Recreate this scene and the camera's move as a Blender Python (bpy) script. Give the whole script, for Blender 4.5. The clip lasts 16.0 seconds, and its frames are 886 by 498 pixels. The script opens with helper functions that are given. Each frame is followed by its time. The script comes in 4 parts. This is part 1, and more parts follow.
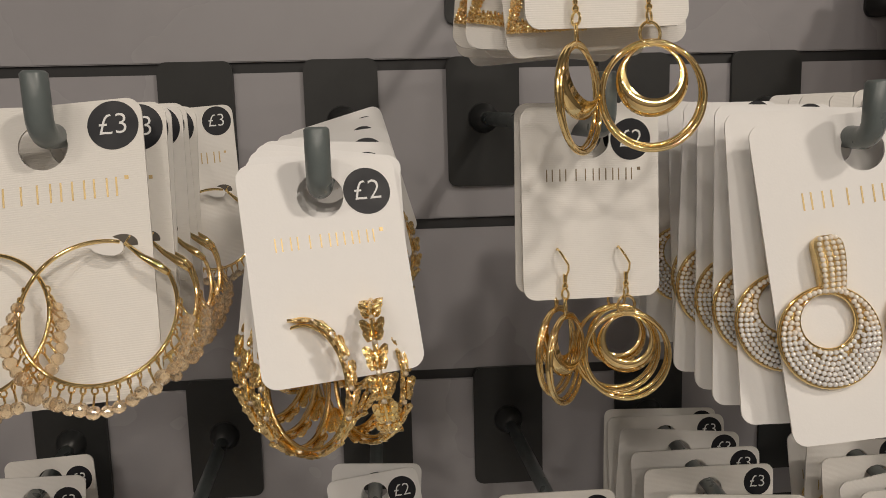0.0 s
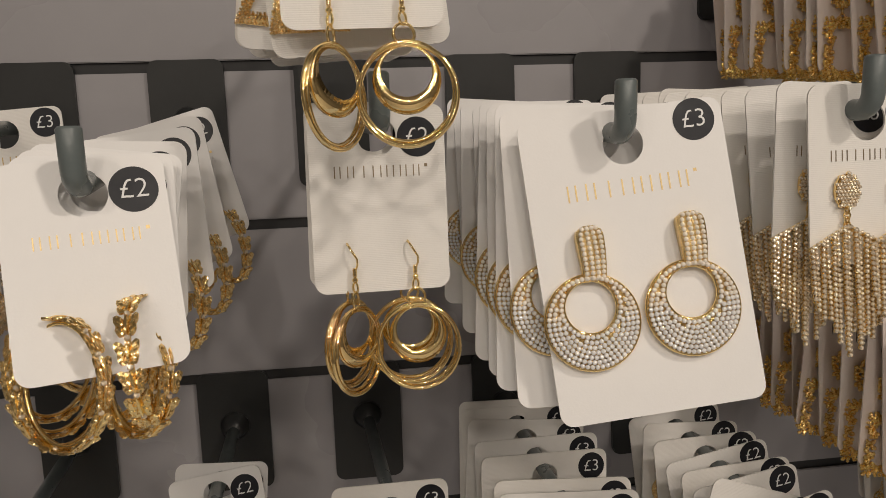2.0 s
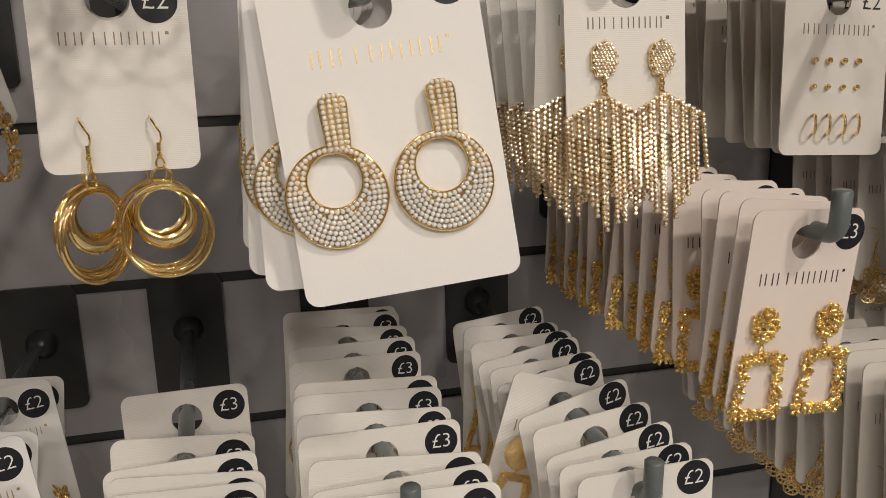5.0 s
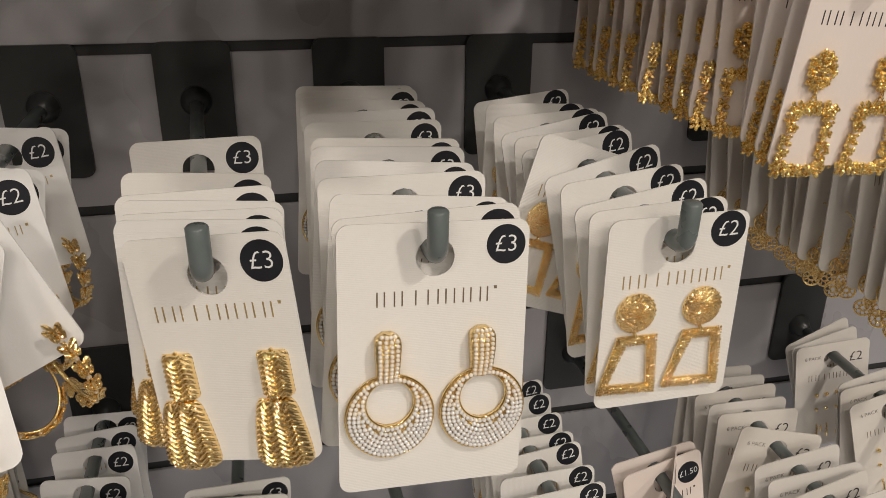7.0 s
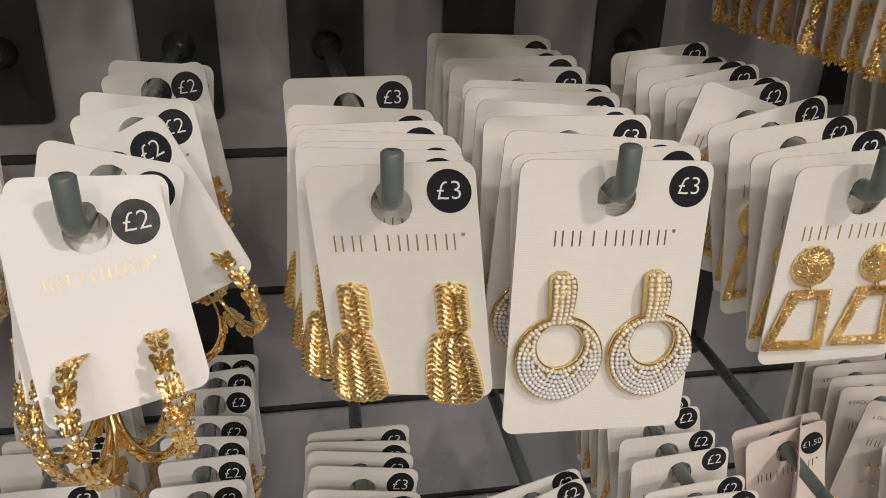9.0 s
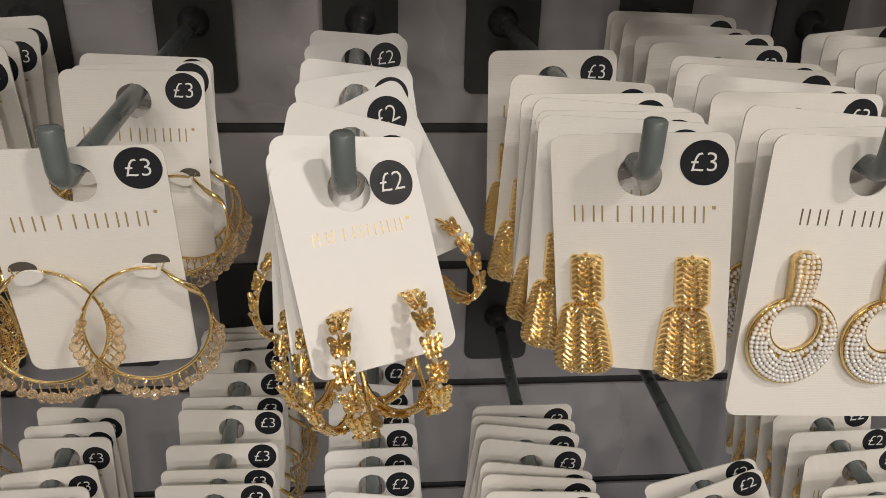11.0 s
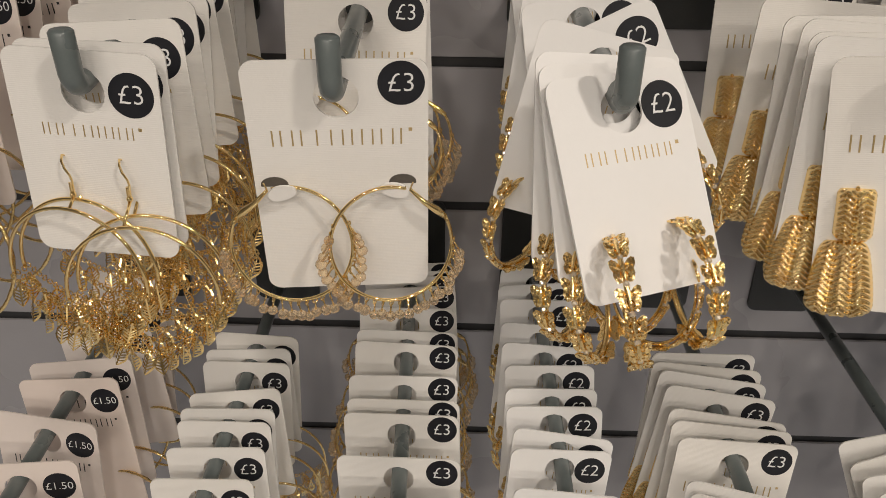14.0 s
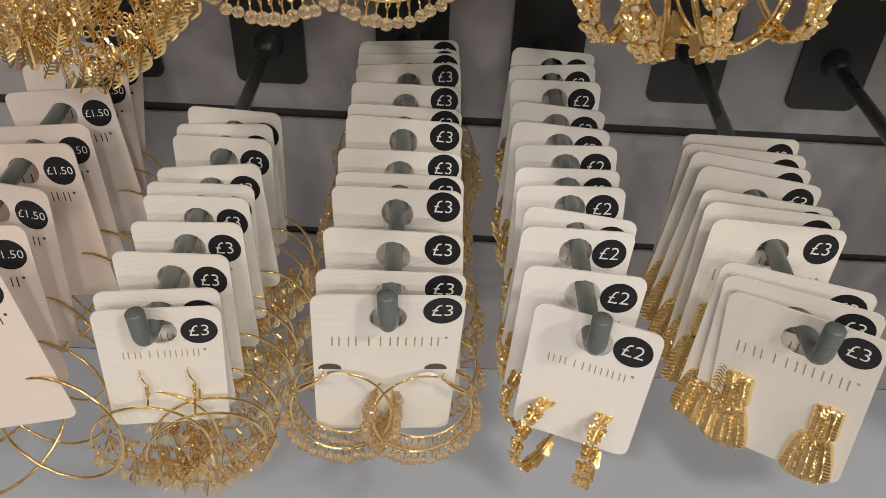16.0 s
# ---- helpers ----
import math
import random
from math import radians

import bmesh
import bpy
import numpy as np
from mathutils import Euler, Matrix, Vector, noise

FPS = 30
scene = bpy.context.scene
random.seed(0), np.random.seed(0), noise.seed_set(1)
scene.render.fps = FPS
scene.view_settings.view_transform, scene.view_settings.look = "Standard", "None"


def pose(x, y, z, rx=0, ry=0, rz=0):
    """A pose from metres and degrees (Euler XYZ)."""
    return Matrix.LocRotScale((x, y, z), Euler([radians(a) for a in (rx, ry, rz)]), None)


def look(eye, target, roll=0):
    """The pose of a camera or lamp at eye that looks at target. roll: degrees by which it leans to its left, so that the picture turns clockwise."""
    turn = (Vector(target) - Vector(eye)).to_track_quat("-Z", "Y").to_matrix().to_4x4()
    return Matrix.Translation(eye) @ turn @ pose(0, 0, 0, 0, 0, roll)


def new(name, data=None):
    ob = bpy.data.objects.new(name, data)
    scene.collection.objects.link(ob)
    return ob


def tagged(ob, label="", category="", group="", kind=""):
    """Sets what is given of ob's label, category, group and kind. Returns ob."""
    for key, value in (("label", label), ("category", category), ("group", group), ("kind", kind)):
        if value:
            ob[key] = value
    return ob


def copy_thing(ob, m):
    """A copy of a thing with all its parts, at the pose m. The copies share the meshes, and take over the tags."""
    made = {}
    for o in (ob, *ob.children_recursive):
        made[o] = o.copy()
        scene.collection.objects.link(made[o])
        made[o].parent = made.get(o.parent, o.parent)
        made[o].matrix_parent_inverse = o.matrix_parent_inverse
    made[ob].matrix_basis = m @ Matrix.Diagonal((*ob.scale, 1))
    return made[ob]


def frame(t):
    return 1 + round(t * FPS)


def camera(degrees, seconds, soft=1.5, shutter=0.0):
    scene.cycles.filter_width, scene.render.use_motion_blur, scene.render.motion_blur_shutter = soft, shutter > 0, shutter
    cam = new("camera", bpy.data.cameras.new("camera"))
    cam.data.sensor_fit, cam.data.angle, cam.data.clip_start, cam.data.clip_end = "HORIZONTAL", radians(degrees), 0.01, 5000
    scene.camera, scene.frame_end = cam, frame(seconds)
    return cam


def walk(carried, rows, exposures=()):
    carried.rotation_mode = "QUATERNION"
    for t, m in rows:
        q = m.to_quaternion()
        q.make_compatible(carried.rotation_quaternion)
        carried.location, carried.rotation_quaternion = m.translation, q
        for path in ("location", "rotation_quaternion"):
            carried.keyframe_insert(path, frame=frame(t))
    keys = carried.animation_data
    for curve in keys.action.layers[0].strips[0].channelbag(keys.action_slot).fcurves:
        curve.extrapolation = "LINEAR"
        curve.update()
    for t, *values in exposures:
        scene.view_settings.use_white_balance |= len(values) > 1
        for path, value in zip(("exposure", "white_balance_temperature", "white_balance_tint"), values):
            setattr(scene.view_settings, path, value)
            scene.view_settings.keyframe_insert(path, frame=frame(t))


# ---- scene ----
cam = camera(58.9, 16.0, soft=0.64)
PATH = [
    (0, (-0.037, 0.001, 1.458), (0.088, 1.975, 1.163), -1.5),
    (0.5, (-0.024, -0.002, 1.458), (0.137, 1.969, 1.16), -1.6),
    (1, (-0.01, -0.005, 1.456), (0.187, 1.963, 1.157), -1.7),
    (1.5, (0.006, -0.007, 1.455), (0.24, 1.956, 1.157), -1.7),
    (2, (0.019, -0.013, 1.455), (0.292, 1.946, 1.16), -1.9),
    (2.5, (0.035, -0.017, 1.454), (0.347, 1.937, 1.164), -2.0),
    (3, (0.047, -0.017, 1.454), (0.392, 1.932, 1.164), -2.2),
    (3.2, (0.05, -0.017, 1.454), (0.405, 1.929, 1.161), -2.2),
    (5.3, (0.08, -0.013, 1.415), (0.557, 1.866, 0.923), -1.3),
    (5.5, (0.076, -0.015, 1.406), (0.552, 1.854, 0.876), -1.1),
    (6, (0.071, -0.012, 1.385), (0.54, 1.828, 0.756), -0.5),
    (6.5, (0.07, -0.01, 1.376), (0.527, 1.802, 0.664), 0.1),
    (7, (0.068, -0.007, 1.372), (0.511, 1.784, 0.6), 0.5),
    (7.5, (0.068, -0.002, 1.369), (0.495, 1.779, 0.565), 0.8),
    (8, (0.065, 0.002, 1.365), (0.466, 1.781, 0.544), 1.0),
    (8.5, (0.044, 0.001, 1.361), (0.411, 1.784, 0.533), 1.2),
    (9, (0.021, 0.003, 1.356), (0.345, 1.793, 0.525), 1.3),
    (9.5, (0.005, 0.004, 1.352), (0.28, 1.802, 0.52), 1.3),
    (10, (-0.009, 0.005, 1.352), (0.223, 1.808, 0.52), 1.3),
    (10.2, (-0.018, 0.005, 1.352), (0.199, 1.809, 0.517), 1.4),
    (12.3, (-0.063, 0.012, 1.339), (-0.024, 1.798, 0.44), 0.5),
    (12.5, (-0.071, 0.011, 1.339), (-0.045, 1.795, 0.436), 0.4),
    (13, (-0.087, 0.012, 1.339), (-0.09, 1.793, 0.428), 0.4),
    (13.5, (-0.095, 0.015, 1.336), (-0.123, 1.787, 0.409), 0.5),
    (14, (-0.1, 0.012, 1.333), (-0.142, 1.767, 0.374), 0.7),
    (14.5, (-0.102, 0.019, 1.322), (-0.145, 1.733, 0.291), 1.1),
    (15, (-0.104, 0.029, 1.289), (-0.152, 1.701, 0.192), 1.5),
    (15.5, (-0.107, 0.036, 1.269), (-0.139, 1.643, 0.079), 2.1),
    (16, (-0.103, 0.034, 1.266), (-0.12, 1.589, 0.007), 2.5),
]
walk(cam, [(t, look(eye, target, roll)) for t, eye, target, roll in PATH], [(0, -0.40, 6580, 10), (3.2, -0.42, 6700, 11), (5.5, -0.28, 6500, 10), (7.0, -0.21, 6450, 10), (9.5, -0.25, 6350, 9), (10.2, -0.22, 6350, 9), (13.0, -0.28, 6520, 10), (16.0, -0.06, 6500, 10)])

# ---- world and light ----
world = bpy.data.worlds.new("store_air")
scene.world = world
world.use_nodes = True
world.node_tree.nodes["Background"].inputs[0].default_value = (0.95, 0.97, 1.0, 1)
world.node_tree.nodes["Background"].inputs[1].default_value = 0.0


def ceiling_lamp(x, y, z, sx, sy, watts, colour=(1.0, 0.90, 0.79)):
    """The light of a small square ceiling luminaire."""
    data = bpy.data.lights.new("ceiling_lamp_light", "AREA")
    data.shape, data.size, data.size_y, data.energy, data.color = "RECTANGLE", sx, sy, watts, colour
    ob = new("ceiling_lamp_light", data)
    ob.matrix_basis = pose(x, y, z - 0.03)
    return ob


for lx, ly, watts in ((1.10, -0.98, 26), (-0.85, -1.45, 10), (-0.25, -2.3, 20), (0.65, -2.3, 20), (-1.2, -3.5, 24), (0.1, -3.5, 27), (1.2, -3.5, 24), (1.9, -2.0, 16), (-2.1, -2.3, 14)):
    ceiling_lamp(lx, ly, 2.95, 0.15, 0.15, watts)


# ---- materials ----
def material(name, colour, rough=0.5, metal=0.0, vary=0.06, scale=60.0, bump=0.0, bump_scale=400.0, ribs=0.0, rib_size=0.0007, spec=0.5,
             transmission=0.0, coat=0.0, hue=0.0, rough_vary=0.08):
    """A surface with grain at two scales, a little unevenness in gloss, fine relief, and ribs where it has them."""
    m = bpy.data.materials.new(name)
    m.use_nodes = True
    nt = m.node_tree
    p = nt.nodes["Principled BSDF"]
    p.inputs["Metallic"].default_value = metal
    p.inputs["Specular IOR Level"].default_value = spec
    p.inputs["Transmission Weight"].default_value = transmission
    p.inputs["Coat Weight"].default_value = coat
    tc = nt.nodes.new("ShaderNodeTexCoord")
    big, small = nt.nodes.new("ShaderNodeTexNoise"), nt.nodes.new("ShaderNodeTexNoise")
    big.inputs["Scale"].default_value, small.inputs["Scale"].default_value = scale, scale * 9
    big.inputs["Detail"].default_value = 4
    info = nt.nodes.new("ShaderNodeObjectInfo")
    mix = nt.nodes.new("ShaderNodeMath")
    mix.operation = "MULTIPLY_ADD"
    nt.links.new(tc.outputs["Object"], big.inputs["Vector"])
    nt.links.new(tc.outputs["Object"], small.inputs["Vector"])
    nt.links.new(small.outputs["Fac"], mix.inputs[0])
    mix.inputs[1].default_value = 0.4
    nt.links.new(big.outputs["Fac"], mix.inputs[2])
    ramp = nt.nodes.new("ShaderNodeMapRange")
    ramp.inputs[1].default_value, ramp.inputs[2].default_value = 0.35, 1.05
    ramp.inputs[3].default_value, ramp.inputs[4].default_value = 1 - vary, 1 + vary
    nt.links.new(mix.outputs[0], ramp.inputs[0])
    hsv = nt.nodes.new("ShaderNodeHueSaturation")
    hsv.inputs["Color"].default_value = (*colour, 1)
    nt.links.new(ramp.outputs[0], hsv.inputs["Value"])
    if hue:
        r2 = nt.nodes.new("ShaderNodeMapRange")
        r2.inputs[3].default_value, r2.inputs[4].default_value = 1 - hue, 1 + hue
        nt.links.new(info.outputs["Random"], r2.inputs[0])
        nt.links.new(r2.outputs[0], hsv.inputs["Saturation"])
    nt.links.new(hsv.outputs[0], p.inputs["Base Color"])
    r3 = nt.nodes.new("ShaderNodeMapRange")
    r3.inputs[1].default_value, r3.inputs[2].default_value = 0.3, 0.7
    r3.inputs[3].default_value, r3.inputs[4].default_value = max(0.02, rough - rough_vary), min(1, rough + rough_vary)
    nt.links.new(big.outputs["Fac"], r3.inputs[0])
    nt.links.new(r3.outputs[0], p.inputs["Roughness"])
    height = None
    if bump:
        fine = nt.nodes.new("ShaderNodeTexNoise")
        fine.inputs["Scale"].default_value = bump_scale
        nt.links.new(tc.outputs["Object"], fine.inputs["Vector"])
        b = nt.nodes.new("ShaderNodeBump")
        b.inputs["Strength"].default_value, b.inputs["Distance"].default_value = bump, 0.0006
        nt.links.new(fine.outputs["Fac"], b.inputs["Height"])
        height = b
    if ribs:
        w = nt.nodes.new("ShaderNodeTexWave")
        w.bands_direction = "Z"
        w.inputs["Scale"].default_value = 2 * math.pi / rib_size / 20
        w.inputs["Distortion"].default_value = 0.3
        nt.links.new(tc.outputs["Object"], w.inputs["Vector"])
        b2 = nt.nodes.new("ShaderNodeBump")
        b2.inputs["Strength"].default_value, b2.inputs["Distance"].default_value = ribs, 0.00008
        nt.links.new(w.outputs["Fac"], b2.inputs["Height"])
        if height:
            nt.links.new(height.outputs[0], b2.inputs["Normal"])
        height = b2
    if height:
        nt.links.new(height.outputs[0], p.inputs["Normal"])
    return m


M_CARD = material("ivory_ribbed_card", (0.825, 0.806, 0.772), 0.6, vary=0.03, scale=25, bump=0.08, bump_scale=900, ribs=0.34, hue=0.25)
M_SMOOTH = material("white_smooth_card", (0.87, 0.862, 0.852), 0.5, vary=0.02, scale=25, bump=0.06, bump_scale=1200, hue=0.25)
M_PINK = material("blush_card", (0.80, 0.715, 0.665), 0.55, vary=0.03, scale=25, bump=0.06, bump_scale=900, hue=0.2)
M_GREY = material("stone_card", (0.70, 0.665, 0.62), 0.6, vary=0.04, scale=25, bump=0.06, bump_scale=900, hue=0.2)
M_GOLD = material("polished_gold", (1.0, 0.75, 0.36), 0.09, 1.0, vary=0.08, scale=90, bump=0.04, bump_scale=350, rough_vary=0.04)
M_GOLD2 = material("hammered_gold", (0.98, 0.74, 0.36), 0.22, 1.0, vary=0.10, scale=150, bump=1.0, bump_scale=1900)
M_ROSE = material("warm_gold", (1.0, 0.74, 0.35), 0.16, 1.0, vary=0.10, scale=120, bump=0.35, bump_scale=1400)
M_NUGGET = material("crinkled_gold", (0.97, 0.71, 0.27), 0.22, 1.0, vary=0.15, scale=200, bump=0.3, bump_scale=1800)
M_FACET = material("faceted_gold", (1.0, 0.75, 0.38), 0.16, 1.0, vary=0.08, scale=150, bump=0.25, bump_scale=1700)
M_RELIEF = material("cast_gold", (1.0, 0.75, 0.37), 0.14, 1.0, vary=0.08, scale=120, bump=0.15, bump_scale=900)
M_LEAF = material("leaf_gold", (1.0, 0.74, 0.34), 0.15, 1.0, vary=0.10, scale=150)
M_FOIL = material("gold_foil_print", (0.62, 0.47, 0.24), 0.48, 0.8, vary=0.12, scale=150)
M_DARKFOIL = material("dark_foil_print", (0.30, 0.235, 0.16), 0.4, 0.7, vary=0.15, scale=150)
M_INK = material("black_ink", (0.025, 0.024, 0.025), 0.5, vary=0.1, scale=150)
M_STICKER = material("black_sticker", (0.013, 0.014, 0.019), 0.45, vary=0.15, scale=120, spec=0.35)
M_SLOT = material("slot_shade", (0.10, 0.088, 0.075), 0.7, vary=0.2, scale=150)
M_WHITE = material("white_ink", (0.82, 0.82, 0.82), 0.5, vary=0.02, scale=100)
M_TAB = material("white_plastic_tab", (0.80, 0.78, 0.75), 0.4, vary=0.03, scale=100)
M_PEARL = material("cream_pearl", (0.92, 0.84, 0.74), 0.25, 0.15, vary=0.08, scale=200, coat=0.7, hue=0.1)
M_PEARL2 = material("cool_lit_pearl", (0.88, 0.86, 0.84), 0.23, 0.20, vary=0.10, scale=200, coat=0.7)
M_BEAD = material("champagne_glass_bead", (1.0, 0.82, 0.58), 0.03, vary=0.06, scale=200, transmission=0.82, spec=0.9, rough_vary=0.01)
M_STONE = material("rhinestone", (1.0, 0.87, 0.68), 0.14, 0.65, vary=0.25, scale=300, spec=1.0, coat=0.8)
M_HOOK = material("grey_powder_coat", (0.125, 0.148, 0.148), 0.32, vary=0.10, scale=60, bump=0.12, bump_scale=700, coat=0.15)
M_PLATE = material("charcoal_powder_coat", (0.021, 0.022, 0.022), 0.40, vary=0.15, scale=25, bump=0.035, bump_scale=700)
M_SLAT = material("pale_grey_laminate", (0.345, 0.335, 0.35), 0.30, vary=0.04, scale=6, bump=0.05, bump_scale=300)
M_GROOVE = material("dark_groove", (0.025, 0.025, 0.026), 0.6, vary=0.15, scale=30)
M_DECK = material("glossy_base_laminate", (0.52, 0.57, 0.65), 0.14, vary=0.05, scale=8, bump=0.10, bump_scale=25)
M_FLOOR = material("store_floor_tile", (0.36, 0.35, 0.34), 0.30, vary=0.08, scale=5)
M_WALLS = material("store_wall_paint", (0.17, 0.16, 0.15), 0.8, vary=0.04, scale=4)
M_CEIL = material("store_ceiling_paint", (0.42, 0.41, 0.40), 0.8, vary=0.03, scale=3)


# ---- mesh helpers ----
def mesh_of(name, bm, mat, smooth=True):
    me = bpy.data.meshes.new(name)
    if smooth:
        for f in bm.faces:
            f.smooth = True
    bm.to_mesh(me)
    bm.free()
    me.materials.append(mat)
    return me


def part(name, bm, mat, parent, label="", smooth=True):
    ob = new(name, mesh_of(name, bm, mat, smooth))
    ob.parent = parent
    return tagged(ob, label) if label else ob


def tube(bm, points, radius, sides=6, closed=False, cap=True):
    """A round bar along points; radius may be one number or one for each point."""
    pts = [Vector(p) for p in points]
    n = len(pts)
    rad = radius if isinstance(radius, (list, tuple)) else [radius] * n
    rings, side = [], None
    for i, p in enumerate(pts):
        a = pts[(i - 1) % n] if closed or i > 0 else p
        b = pts[(i + 1) % n] if closed or i < n - 1 else p
        d = (b - a).normalized()
        if side is None:
            side = d.orthogonal().normalized()
        side = (side - d * side.dot(d)).normalized()
        up = d.cross(side)
        rings.append([bm.verts.new(p + (side * math.cos(t) + up * math.sin(t)) * rad[i]) for t in (2 * math.pi * k / sides for k in range(sides))])
    for i in range(n if closed else n - 1):
        r, s = rings[i], rings[(i + 1) % n]
        shift = 0
        if closed and i == n - 1:
            shift = min(range(sides), key=lambda q: (r[0].co - s[q].co).length)
        for k in range(sides):
            bm.faces.new((r[k], r[(k + 1) % sides], s[(k + 1 + shift) % sides], s[(k + shift) % sides]))
    if cap and not closed:
        bm.faces.new(rings[0][::-1])
        bm.faces.new(rings[-1])


def circle(c, r, n=32, a0=0.0, a1=360.0, turn=0.0, lean=0.0, squash=1.0):
    """Points of an arc about c in the upright plane facing -y, turned about z and leant about x."""
    m = pose(0, 0, 0, lean, 0, turn)
    full = abs(a1 - a0) >= 359.9
    steps = n if full else n + 1
    out = []
    for k in range(steps):
        a = radians(a0 + (a1 - a0) * k / n)
        out.append(Vector(c) + m @ Vector((math.sin(a) * r * squash, 0, math.cos(a) * r)))
    return out


def ball(bm, c, r, sub=1, sx=1.0, sy=1.0, sz=1.0):
    bmesh.ops.create_icosphere(bm, subdivisions=sub, radius=r, matrix=Matrix.LocRotScale(Vector(c), None, Vector((sx, sy, sz))))


OCTA = [(1, 0, 0), (-1, 0, 0), (0, 1, 0), (0, -1, 0), (0, 0, 1), (0, 0, -1)]
OCTF = [(0, 2, 4), (2, 1, 4), (1, 3, 4), (3, 0, 4), (2, 0, 5), (1, 2, 5), (3, 1, 5), (0, 3, 5)]


def gem(bm, c, r):
    """A small eight-faced stone."""
    v = [bm.verts.new(Vector(c) + Vector(p) * r) for p in OCTA]
    for f in OCTF:
        bm.faces.new([v[i] for i in f])


def slab(bm, outline, y0, y1):
    """An upright plate: an outline of (x, z), from y0 (front) to y1 (back)."""
    a = [bm.verts.new((x, y0, z)) for x, z in outline]
    b = [bm.verts.new((x, y1, z)) for x, z in outline]
    n = len(outline)
    bm.faces.new(a)
    bm.faces.new(b[::-1])
    for i in range(n):
        bm.faces.new((a[i], b[i], b[(i + 1) % n], a[(i + 1) % n]))


def rounded(w, z0, z1, r, n=5, cx=0.0):
    """A rounded rectangle from z0 up to z1, as (x, z), counted clockwise as seen from the front."""
    out = []
    for sx, zc, a0 in ((1, z1 - r, 90), (1, z0 + r, 0), (-1, z0 + r, -90), (-1, z1 - r, -180)):
        for k in range(n + 1):
            a = radians(a0 - 90 * k / n)
            out.append((cx + sx * (w / 2 - r) + r * math.cos(a), zc + r * math.sin(a)))
    return out


def box(bm, x0, x1, y0, y1, z0, z1, bevel=0.0):
    got = bmesh.ops.create_cube(bm, size=1, matrix=Matrix.LocRotScale(((x0 + x1) / 2, (y0 + y1) / 2, (z0 + z1) / 2), None, (x1 - x0, y1 - y0, z1 - z0)))
    if bevel:
        edges = {e for v in got["verts"] for e in v.link_edges}
        bmesh.ops.bevel(bm, geom=list(edges), offset=bevel, segments=2, affect="EDGES")


def lettering(name, words, size, x, z, y, mat, parent, turn=0.0):
    """Flat letters in the built-in font, facing -y, centred on (x, z)."""
    cu = bpy.data.curves.new(name, "FONT")
    cu.body, cu.size, cu.align_x, cu.align_y, cu.extrude = words, size, "CENTER", "CENTER", 0.00005
    cu.offset = -0.010 * size
    cu.resolution_u = 3
    tmp = bpy.data.objects.new(name, cu)
    scene.collection.objects.link(tmp)
    me = bpy.data.meshes.new_from_object(tmp.evaluated_get(bpy.context.evaluated_depsgraph_get()))
    bpy.data.objects.remove(tmp)
    bpy.data.curves.remove(cu)
    me.transform(pose(x, y, z, 90, turn, 0))
    me.materials.clear()
    me.materials.append(mat)
    ob = new(name, me)
    ob.parent = parent
    return ob


# ---- the store round the display ----
def plain(name, x0, x1, y0, y1, z0, z1, mat, label):
    bm = bmesh.new()
    box(bm, x0, x1, y0, y1, z0, z1)
    return tagged(new(name, mesh_of(name, bm, mat, False)), label, name.split("_")[0], kind="structure")


plain("floor", -3.2, 3.2, -4.2, 0.7, -0.1, 0.0, M_FLOOR, "pale tiled store floor in front of the display")
plain("ceiling", -3.2, 3.2, -4.2, 0.7, 2.98, 3.08, M_CEIL, "pale painted store ceiling over the display")
plain("wall_west", -3.3, -3.2, -4.2, 0.7, 0.0, 2.98, M_WALLS, "plain painted store side wall")
plain("wall_east", 3.2, 3.3, -4.2, 0.7, 0.0, 2.98, M_WALLS, "plain painted store side wall")
plain("wall_south", -3.2, 3.2, -4.3, -4.2, 0.0, 2.98, M_WALLS, "plain painted store wall facing the display")
# near-black backing colour gives the shallow grooves the dark of deep ones
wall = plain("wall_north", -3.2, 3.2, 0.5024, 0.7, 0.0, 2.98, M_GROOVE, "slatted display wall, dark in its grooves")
deck = plain("base_deck", -1.3, 1.6, -0.02, 0.5, 0.715, 0.757, M_DECK, "glossy pale blue-grey base shelf under the hooks")
bm = bmesh.new()
box(bm, -1.3, 1.6, 0.02, 0.5, 0.0, 0.715)
part("plinth", bm, M_SLAT, deck, "pale grey plinth panel", False)


def slat(z0, z1):
    """One slat of the wall, with softened long edges."""
    bm = bmesh.new()
    box(bm, -3.2, 3.2, 0.5, 0.5022, z0, z1, 0.0006)
    part("slat", bm, M_SLAT, wall, "", False)


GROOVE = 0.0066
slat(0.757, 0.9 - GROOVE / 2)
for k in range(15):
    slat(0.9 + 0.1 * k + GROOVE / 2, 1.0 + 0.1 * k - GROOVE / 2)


# ---- hooks ----
HOOK_R = 0.0039


